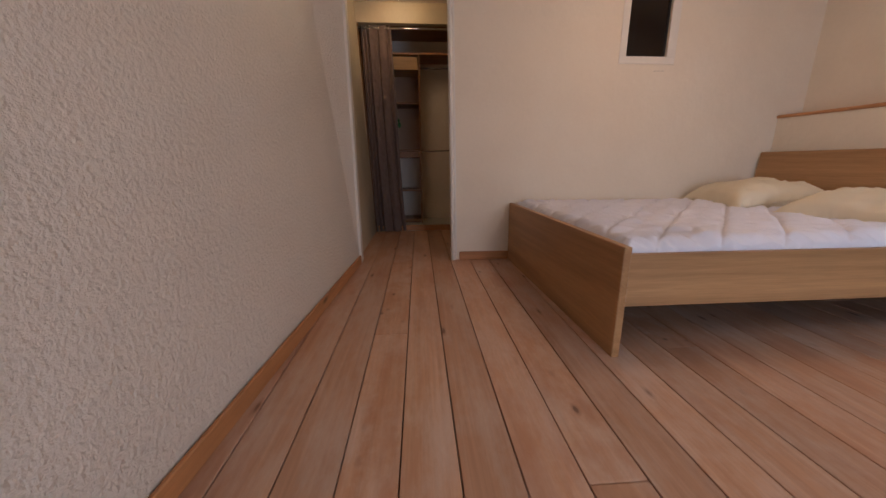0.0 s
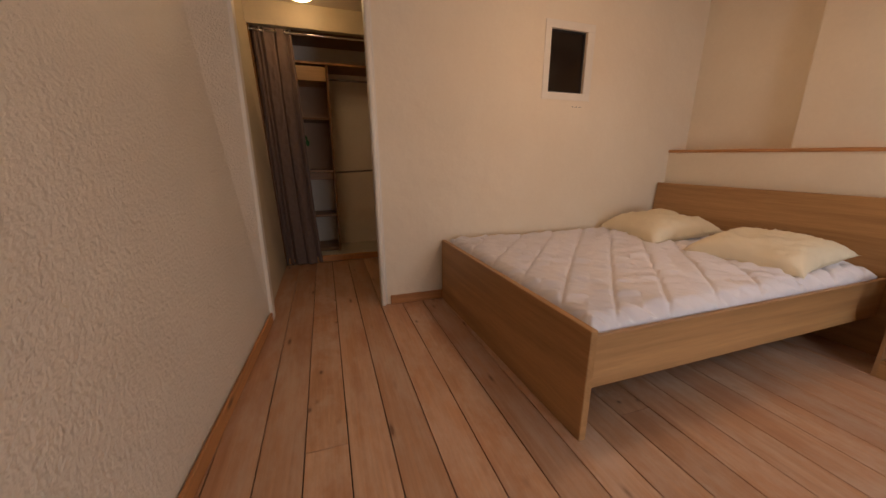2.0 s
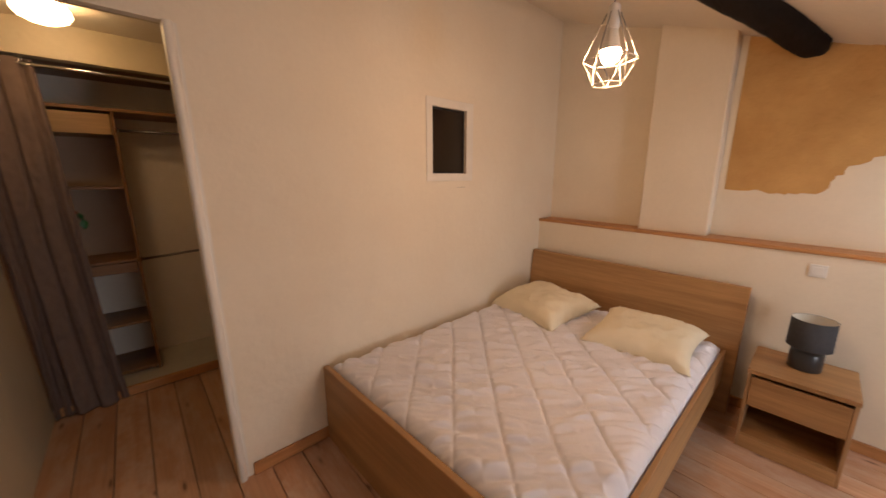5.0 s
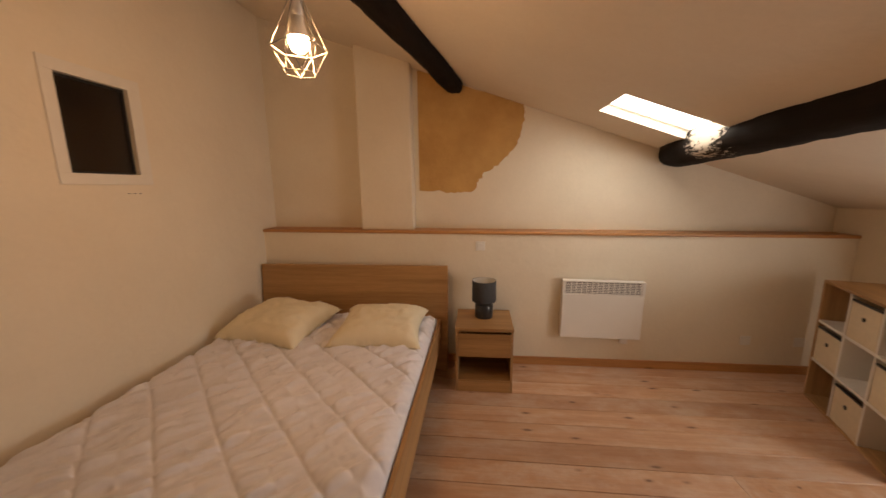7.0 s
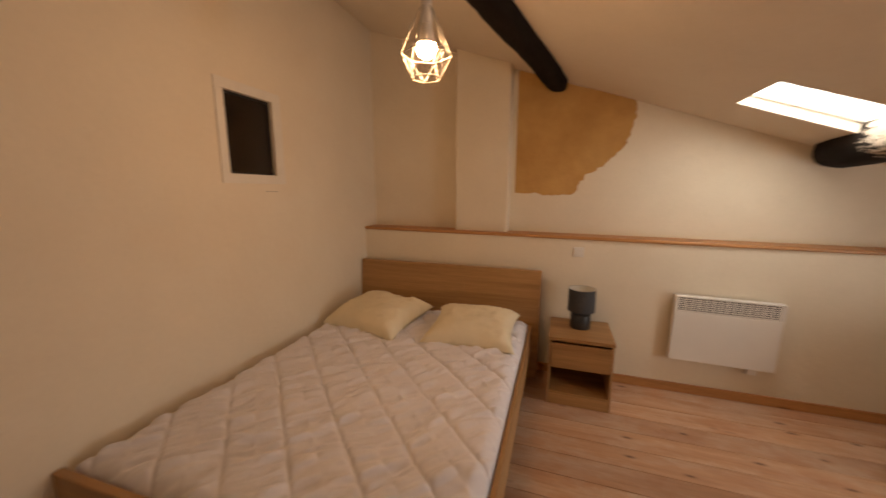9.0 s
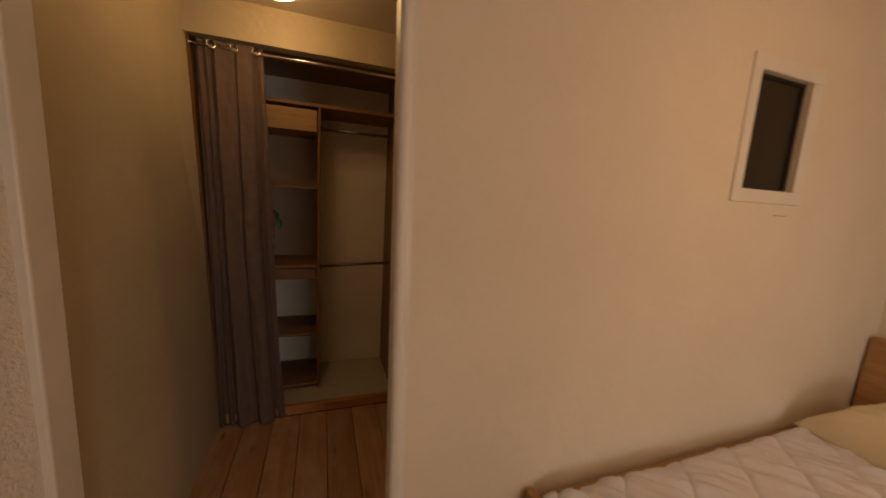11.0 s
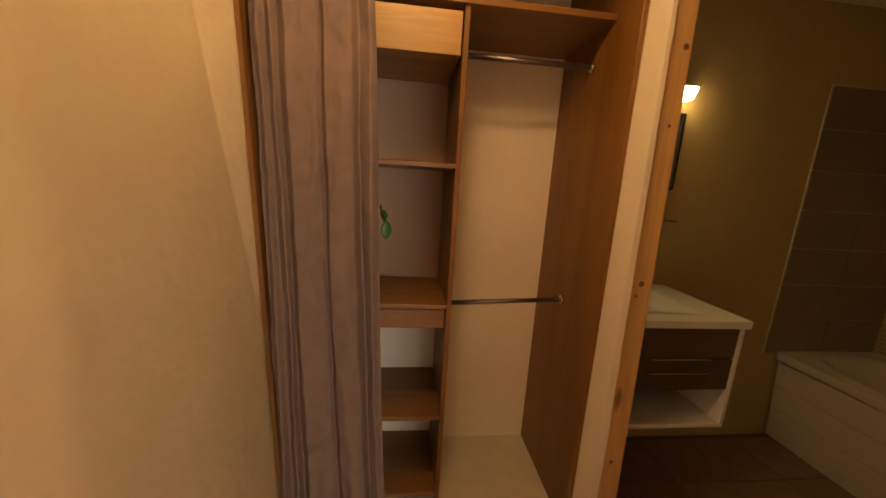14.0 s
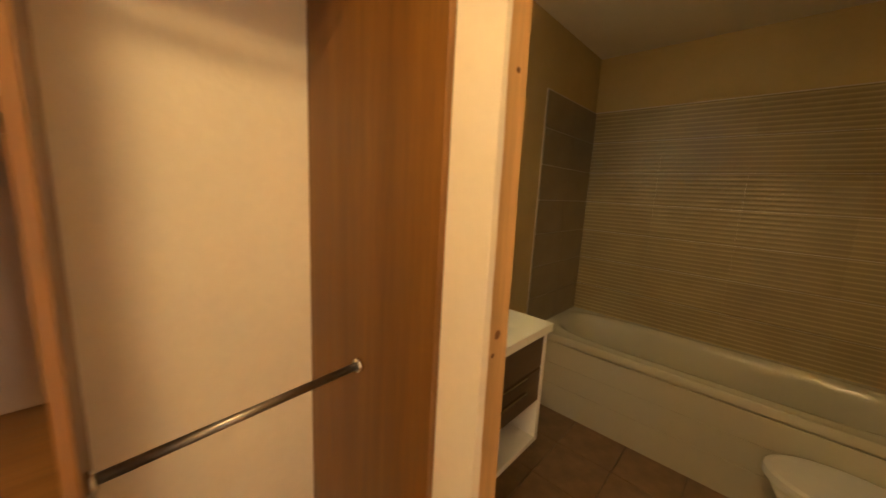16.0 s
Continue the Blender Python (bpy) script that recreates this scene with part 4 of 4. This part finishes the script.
def closet_fitting():
    """Brown laminate shelving: shelf column with drawers, top shelf, side panel."""
    f, b = 1.72, 2.148
    t = thing("closet_shelving", pose(0, 0, 0.065), "brown laminate closet shelving with two drawers and open shelves", "closet")
    part("divider", box(0.578, f, 0, 0.598, b, 2.155, 0.0015), M["brown_z"], t)
    part("side_panel", box(1.153, CLOSET_Y + 0.05, 0, 1.173, b, 2.435, 0.0015), M["brown_z"], t)
    part("left_panel", box(-0.188, CLOSET_Y + 0.06, 0, -0.168, b, 2.435, 0.0015), M["brown_z"], t)
    part("top_shelf", box(-0.168, f - 0.015, 2.155, 1.153, b, 2.178, 0.0015), M["brown_x"], t)
    for z in (1.575, 0.985, 0.445, 0.03):
        part("shelf", box(-0.168, f + 0.004, z, 0.578, b, z + 0.02, 0.0015), M["brown_x"], t)
    part("back_panel", box(-0.167, 2.138, 1.006, 0.577, 2.146, 2.153), M["back_board"], t, "pinkish-brown back board")
    part("drawer", box(-0.15, f + 0.002, 1.985, 0.572, f + 0.40, 2.135, 0.002), M["drawer"], t, "light wooden drawer")
    part("drawer", box(-0.15, f + 0.012, 0.895, 0.572, f + 0.40, 0.980, 0.002), M["brown_x"], t)
    part("drawer", box(-0.15, f + 0.05, 0.0, 0.572, f + 0.07, 0.03), M["brown_x"], t)
    for z, drop in ((1.0, 0.028), (2.03, 0.0)):
        rail = part("clothes_rail", tube([(0.598, 1.845, z - drop), (1.153, 1.845, z)], 0.011, 12), M["dull_metal"], t, "steel clothes rail", True)
        for x, a in ((0.604, 0), (1.147, 0)):
            part("flange", lathe([(0.020, -0.006), (0.020, 0.006), (0.012, 0.007)], 16, True), M["chrome"], rail, "", True, pose(x, 1.845, z - (drop if x < 1 else 0), 0, 90, 0))
    return t


def curtain_rod():
    t = thing("curtain_rod", pose(0, CLOSET_Y, 2.44), "chrome curtain rod across the closet opening", "curtain rod")
    part("rod", tube([(-0.125, 0, 0), (1.175, 0, 0)], 0.0125, 14), M["chrome"], t, "", True)
    for x in (-0.118, 1.170):
        part("flange", lathe([(0.022, -0.005), (0.022, 0.005)], 18, True), M["chrome"], t, "", True, pose(x, 0, 0, 0, 90, 0))
    return t


def ceiling_lamp():
    t = thing("ceiling_lamp", pose(0.39, 1.02, COR_TOP), "lit round glass ceiling lamp in the corridor", "lamp")
    part("base_plate", lathe([(0.0, 0.0), (0.085, 0.0), (0.09, -0.012), (0.085, -0.022)], 28), M["chrome"], t, "", True)
    part("dome", lathe([(0.085, -0.02), (0.112, -0.045), (0.118, -0.075), (0.10, -0.105), (0.06, -0.125), (0.0, -0.13)], 32), M["dome"], t, "glowing glass dome", True)
    return t


def potted_plant():
    """A tall white pot with plain printed bars, a trailing leafy stem and a red ribbon."""
    rng = random.Random(9)
    t = thing("potted_plant", pose(0.193, 1.83, 1.07), "trailing green plant in a tall white pot with a red ribbon", "plant")
    part("pot", lathe([(0.0, 0.0), (0.060, 0.0), (0.088, 0.36), (0.090, 0.395), (0.083, 0.395), (0.080, 0.35), (0.0, 0.34)], 28), M["pot"], t, "white pot, toned down for the curtain's shade", True)
    for z in (0.30, 0.27, 0.24):
        part("printed_bar", box(0.0, -0.0015, z, 0.045, 0.0015, z + 0.011), M["black"], t, "", False, pose(0.058, -0.058, 0, 0, 0, 45) @ pose(-0.022, 0.0, 0))
    part("ribbon", lathe([(0.0895, 0.385), (0.096, 0.395), (0.092, 0.405), (0.085, 0.405)], 28), M["red"], t, "red ribbon", True)

    def leaf(length, width):
        bm = bmesh.new()
        n = 8
        rows = []
        for i in range(n + 1):
            u = i / n
            half = width * math.sin(math.pi * min(1, u * 0.92 + 0.04)) ** 0.8
            rows.append([bm.verts.new((s * half, length * u, -0.25 * length * u * u + 0.01 * abs(s))) for s in (-1, 0, 1)])
        for a, b in zip(rows, rows[1:]):
            for k in (0, 1):
                bm.faces.new((a[k], a[k + 1], b[k + 1], b[k]))
        return bm

    for k in range(9):
        a = rng.uniform(0, 360)
        part("leaf", leaf(rng.uniform(0.06, 0.09), 0.022), M["leaf"], t, "", True, pose(0.02 * math.cos(a), 0.02 * math.sin(a), 0.39, rng.uniform(-10, 50), 0, a))
    part("stem", tube([(0.05, -0.05, 0.40), (0.085, -0.072, 0.41), (0.110, -0.085, 0.375), (0.124, -0.09, 0.335)], 0.003, 6), M["leaf"], t)
    part("leaf", leaf(0.072, 0.024), M["leaf"], t, "", True, pose(0.124, -0.09, 0.345, -78, 0, 20))
    part("leaf", leaf(0.05, 0.018), M["leaf"], t, "", True, pose(0.10, -0.08, 0.39, -60, 0, -30))
    for x, y, z, turn in ((0.070, -0.062, 0.235, -20), (0.060, -0.066, 0.19, 35), (0.074, -0.050, 0.15, 10)):
        part("leaf", leaf(0.05, 0.016), M["leaf"], t, "", True, pose(x, y, z, -80, 0, turn))
    part("ribbon_tail", tube([(0.075, -0.060, 0.385), (0.082, -0.064, 0.30), (0.074, -0.056, 0.22), (0.070, -0.050, 0.14)], 0.005, 8), M["red"], t, "red ribbon hanging down the pot", True)
    return t


marks = thing("pencil_marks", pose(2.60, 0, 1.645), "three small dark marks on the wall", "mark")
for k in range(3):
    part("mark", box(0.035 * k, -0.0012, 0, 0.035 * k + 0.016, 0, 0.004), M["grille"], marks)
curtain()
curtain_rod()
closet_fitting()
ceiling_lamp()
potted_plant()
socket(pose(COR_E, 0.46, 1.385), "cream light switch on the corridor wall", True, "switch")


# ---- bathroom things ----
def vanity():
    x0, x1, y0, y1 = 1.36, 1.95, 1.652, BATH_N
    t = thing("vanity_unit", pose(0, 0, 0), "dark wood wall-hung vanity with white frame and basin", "vanity")
    part("side_panel", box(x1 - 0.022, y0, 0.50, x1, y1, 1.015, 0.002), M["enamel"], t, "white side panel")
    part("side_panel", box(x0, y0, 0.50, x0 + 0.022, y1, 1.015, 0.002), M["enamel"], t, "white side panel")
    part("bottom_shelf", box(x0 + 0.022, y0, 0.50, x1 - 0.022, y1, 0.522, 0.002), M["enamel"], t, "white bottom shelf")
    part("drawer", box(x0 + 0.022, y0 + 0.004, 0.86, x1 - 0.022, y1 - 0.03, 1.012, 0.003), M["dark_wood"], t)
    part("drawer", box(x0 + 0.022, y0 + 0.004, 0.70, x1 - 0.022, y1 - 0.03, 0.855, 0.003), M["dark_wood"], t)
    for z in (0.86, 0.79):
        part("handle", box(x0 + 0.15, y0 - 0.01, z - 0.004, x1 - 0.15, y0 + 0.004, z + 0.004, 0.002), M["chrome"], t, "steel handle")
    # basin top with a sunken bowl
    bm = bmesh.new()
    nx, ny = 36, 30
    g = []
    for i in range(nx + 1):
        row = []
        for j in range(ny + 1):
            u, v = i / nx, j / ny
            x, y = x0 - 0.008 + (x1 - x0 + 0.018) * u, y0 - 0.015 + (y1 - y0 + 0.013) * v
            d = max(abs(u - 0.40) / 0.34, abs(v - 0.48) / 0.34)
            z = 1.050 - 0.034 * max(0.0, min(1.0, (1 - d) / 0.6)) ** 1.1
            row.append(bm.verts.new((x, y, z)))
        g.append(row)
    for i in range(nx):
        for j in range(ny):
            bm.faces.new((g[i][j], g[i + 1][j], g[i + 1][j + 1], g[i][j + 1]))
    part("basin", bm, M["basin"], t, "white ceramic basin top", True)
    part("basin_edge", box(x0 - 0.008, y0 - 0.015, 1.015, x1 + 0.010, y0 - 0.004, 1.049), M["basin"], t)
    part("basin_edge", box(x1 - 0.002, y0 - 0.004, 1.015, x1 + 0.010, y1 - 0.002, 1.049), M["basin"], t)
    tap = part("tap", lathe([(0.024, 0.0), (0.024, 0.012), (0.018, 0.016), (0.018, 0.10), (0.021, 0.115), (0.0, 0.118)], 18), M["chrome"], t, "chrome mixer tap", True, pose(1.60, 2.10, 1.05))
    part("spout", tube([(0, -0.01, 0.07), (0, -0.07, 0.085), (0, -0.12, 0.07)], 0.010, 10), M["chrome"], tap, "", True)
    part("lever", tube([(0, 0, 0.115), (0.0, 0.02, 0.135), (0.0, -0.05, 0.15)], 0.006, 8), M["chrome"], tap, "", True)
    return t


def wall_mirror():
    t = thing("wall_mirror", pose(1.52, BATH_N, 1.615), "black-framed rectangular mirror above the basin", "mirror")
    w, h = 0.37, 0.41
    for r in ((0, -0.03, 0, w, 0, 0.018), (0, -0.03, h - 0.018, w, 0, h), (0, -0.03, 0.018, 0.018, 0, h - 0.018), (w - 0.018, -0.03, 0.018, w, 0, h - 0.018)):
        part("frame", box(*r, 0.002), M["black"], t)
    part("glass", box(0.018, -0.016, 0.018, w - 0.018, -0.012, h - 0.018), M["mirror"], t)
    return t


def mirror_lamp():
    t = thing("mirror_lamp", pose(1.61, BATH_N, 2.085), "lit strip lamp above the mirror", "lamp")
    part("mount", box(0.02, -0.03, 0.0, 0.25, 0, 0.05, 0.004), M["chrome"], t)
    cover = prism([(0.0, 0.060), (0.275, 0.060), (0.250, -0.005), (0.025, -0.005)], "y", -0.09, -0.03)
    bmesh.ops.bevel(cover, geom=cover.edges[:], offset=0.005, segments=2, affect="EDGES")
    part("cover", cover, M["strip"], t, "glowing white cover")
    # added plate, keeps the strip's glow off the ceiling
    part("cap", box(-0.002, -0.095, 0.0605, 0.277, -0.001, 0.068, 0.002), M["chrome"], t, "chromed top plate added to block upward light")
    return t


def glass_shelf():
    t = thing("glass_shelf", pose(1.53, BATH_N, 1.44), "narrow glass shelf under the mirror", "shelf")
    part("plate", box(0, -0.10, 0, 0.36, -0.002, 0.006, 0.001), M["glass"], t)
    for x in (0.05, 0.30):
        part("bracket", box(x, -0.03, -0.012, x + 0.014, 0, 0.0), M["chrome"], t)
    return t


def bathtub():
    """A fitted tub: sunken bowl with rounded rim, panelled apron."""
    x0, x1, y0, y1, h = 2.885, BATH_E - 0.012, BATH_S + 0.012, BATH_N - 0.012, 0.615
    t = thing("bathtub", pose(0, 0, 0), "white built-in bathtub with a panelled front", "bathtub")
    bm = bmesh.new()
    nx, ny = 40, 60
    g = []
    for i in range(nx + 1):
        row = []
        for j in range(ny + 1):
            u, v = i / nx, j / ny
            du, dv = abs(2 * u - 1) / 0.80, abs(2 * v - 1) / 0.91
            d = (du ** 4 + dv ** 4) ** 0.25
            k = max(0.0, min(1.0, (1.0 - d) / 0.30))
            s = k * k * (3 - 2 * k)
            row.append(bm.verts.new((x0 - 0.02 + (x1 - x0 + 0.02) * u, y0 + (y1 - y0) * v, h - 0.40 * s + 0.006 * math.exp(-((d - 1.04) / 0.05) ** 2))))
        g.append(row)
    for i in range(nx):
        for j in range(ny):
            bm.faces.new((g[i][j], g[i + 1][j], g[i + 1][j + 1], g[i][j + 1]))
    part("bowl", bm, M["acrylic"], t, "", True)
    part("rim", box(x0 - 0.022, y0, h - 0.055, x0 - 0.002, y1, h - 0.001, 0.006, 2), M["acrylic"], t, "", True)
    part("apron", prism([(x0, h - 0.05), (x0 + 0.05, 0.0), (x0 + 0.07, 0.0), (x0 + 0.02, h - 0.05)], "y", y0, y1), M["acrylic"], t)
    for k in range(3):
        low, high = 0.06 + 0.165 * k, 0.06 + 0.165 * k + 0.155
        at = [x0 + 0.05 * (1 - z / (h - 0.05)) for z in (low, high)]
        part("apron_panel", prism([(at[0] - 0.006, low), (at[0] + 0.002, low), (at[1] + 0.002, high), (at[1] - 0.006, high)], "y", y0 + 0.01, y1 - 0.01), M["acrylic"], t)
    part("end_wall", box(x0 + 0.02, y0, 0, x1, y0 + 0.02, h - 0.03), M["acrylic"], t)
    part("drain_cap", lathe([(0.026, 0.0), (0.026, 0.008), (0.0, 0.010)], 18), M["chrome"], t, "", True, pose(3.50, 1.05, 0.47, 0, -60, 0))
    return t


def toilet():
    t = thing("toilet", pose(2.70, BATH_S, 0), "white toilet with closed lid", "toilet")

    def oval(z, w, l0, l1, n=28):
        return [(w * math.cos(2 * math.pi * k / n), (l0 + l1) / 2 + (l1 - l0) / 2 * math.sin(2 * math.pi * k / n), z) for k in range(n)]

    def loft(rings):
        bm = bmesh.new()
        vs = [[bm.verts.new(p) for p in r] for r in rings]
        for a, b in zip(vs, vs[1:]):
            for k in range(len(a)):
                bm.faces.new((a[k], a[(k + 1) % len(a)], b[(k + 1) % len(a)], b[k]))
        bm.faces.new(vs[0][::-1]), bm.faces.new(vs[-1])
        return bm

    part("bowl", loft([oval(0, 0.11, 0.10, 0.56), oval(0.12, 0.105, 0.12, 0.56), oval(0.28, 0.15, 0.14, 0.66), oval(0.39, 0.18, 0.16, 0.72)]), M["basin"], t, "", True)
    part("seat", loft([oval(0.39, 0.185, 0.18, 0.73), oval(0.408, 0.185, 0.18, 0.73)]), M["plastic"], t)
    part("lid", loft([oval(0.409, 0.185, 0.18, 0.73), oval(0.425, 0.183, 0.182, 0.728), oval(0.432, 0.165, 0.20, 0.71)]), M["plastic"], t, "closed white lid")
    tank = part("tank", box(-0.19, 0.0, 0.39, 0.19, 0.17, 0.76, 0.02, 3), M["basin"], t)
    part("tank_lid", box(-0.197, 0.0, 0.76, 0.197, 0.177, 0.79, 0.008, 2), M["basin"], t)
    part("flush_button", lathe([(0.025, 0.79), (0.025, 0.797), (0.0, 0.799)], 16), M["chrome"], tank, "", True, pose(0, 0.09, 0))
    return t


vanity()
wall_mirror()
mirror_lamp()
glass_shelf()
bathtub()
toilet()


# ---- pieces: backsplash, wall tiles, floor tiles, floorboards ----
def shared_piece(name, bm, material):
    return mesh_of(name, bm, material)


def piece(name, mesh, parent, place):
    ob = new(name, mesh)
    ob.parent = parent
    ob.matrix_basis = place
    return ob


tile_n = structure("tile_field_north", box(2.765, BATH_N - 0.004, 0.60, BATH_E, BATH_N, 2.255), M["grout"], "grey-beige flat wall tiles over the bath", "tiles")
tile_e = structure("tile_field_east", box(BATH_E - 0.004, BATH_S, 0.60, BATH_E, BATH_N - 0.004, 2.255), M["grout"], "grey-beige ribbed wall tiles over the bath", "tiles")
TH, TW = 0.235, 0.50
tile_x = shared_piece("wall_tile", box(0, -0.007, 0, 0.4145, 0, TH - 0.004, 0.0012), M["tile_flat"])
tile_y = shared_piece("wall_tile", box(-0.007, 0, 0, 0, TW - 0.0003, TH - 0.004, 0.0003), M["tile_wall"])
for r in range(7):
    z = 0.605 + r * TH
    for c in range(2):
        piece("wall_tile", tile_x, tile_n, pose(2.767 + c * 0.418, BATH_N - 0.004, z))
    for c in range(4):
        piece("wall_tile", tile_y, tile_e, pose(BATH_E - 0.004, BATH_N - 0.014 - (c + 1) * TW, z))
splash = structure("tile_splashback", box(1.50, BATH_N - 0.004, 1.06, 1.86, BATH_N, 1.43), M["grout"], "small beige tiles behind the basin", "tiles")
splash_tile = shared_piece("splash_tile", box(0, -0.006, 0, 0.087, 0, 0.087, 0.0012), M["tile_floor"])
splash_pale = shared_piece("splash_tile", box(0, -0.006, 0, 0.087, 0, 0.087, 0.0012), M["canvas"])
for r in range(4):
    for c in range(4):
        piece("splash_tile", splash_tile if (r * 5 + c * 3) % 7 in (1, 4) else splash_pale, splash, pose(1.502 + c * 0.09, BATH_N - 0.004, 1.063 + r * 0.091))
bath_floor = bpy.data.objects["bathroom_floor"]
floor_tile = shared_piece("floor_tile", box(0, 0, -0.014, 0.325, 0.325, 0.0, 0.002), M["tile_floor"])
for i in range(7):
    for j in range(6):
        x, y = 1.322 + 0.33 * i, BATH_S + 0.005 + 0.33 * j
        if x + 0.325 < BATH_E + 0.05 and y < BATH_N:
            piece("floor_tile", floor_tile, bath_floor, pose(x, y, -0.001))

boards = bpy.data.objects["floor"]
PITCH = 0.1795
rng = random.Random(3)
long_board = shared_piece("floorboard", box(0.0023, 0, -0.022, PITCH - 0.0023, 1.0, 0.0, 0.0018), M["boards"])
for k in range(-4, 21):
    x = 0.117 + PITCH * k
    y0, y1 = SOUTH, (CLOSET_Y - 0.01 if -0.3 < x < 1.2 else 0.0)
    cuts = [y0, y1]
    if k % 4 == 1:
        cuts = [y0, rng.uniform(-3.6, -1.0), y1]
    for a, b in zip(cuts, cuts[1:]):
        m = pose(x, a + 0.001, rng.uniform(-0.0012, 0.0)) @ Matrix.Diagonal((1, b - a - 0.002, 1, 1))
        piece("floorboard", long_board, boards, m)
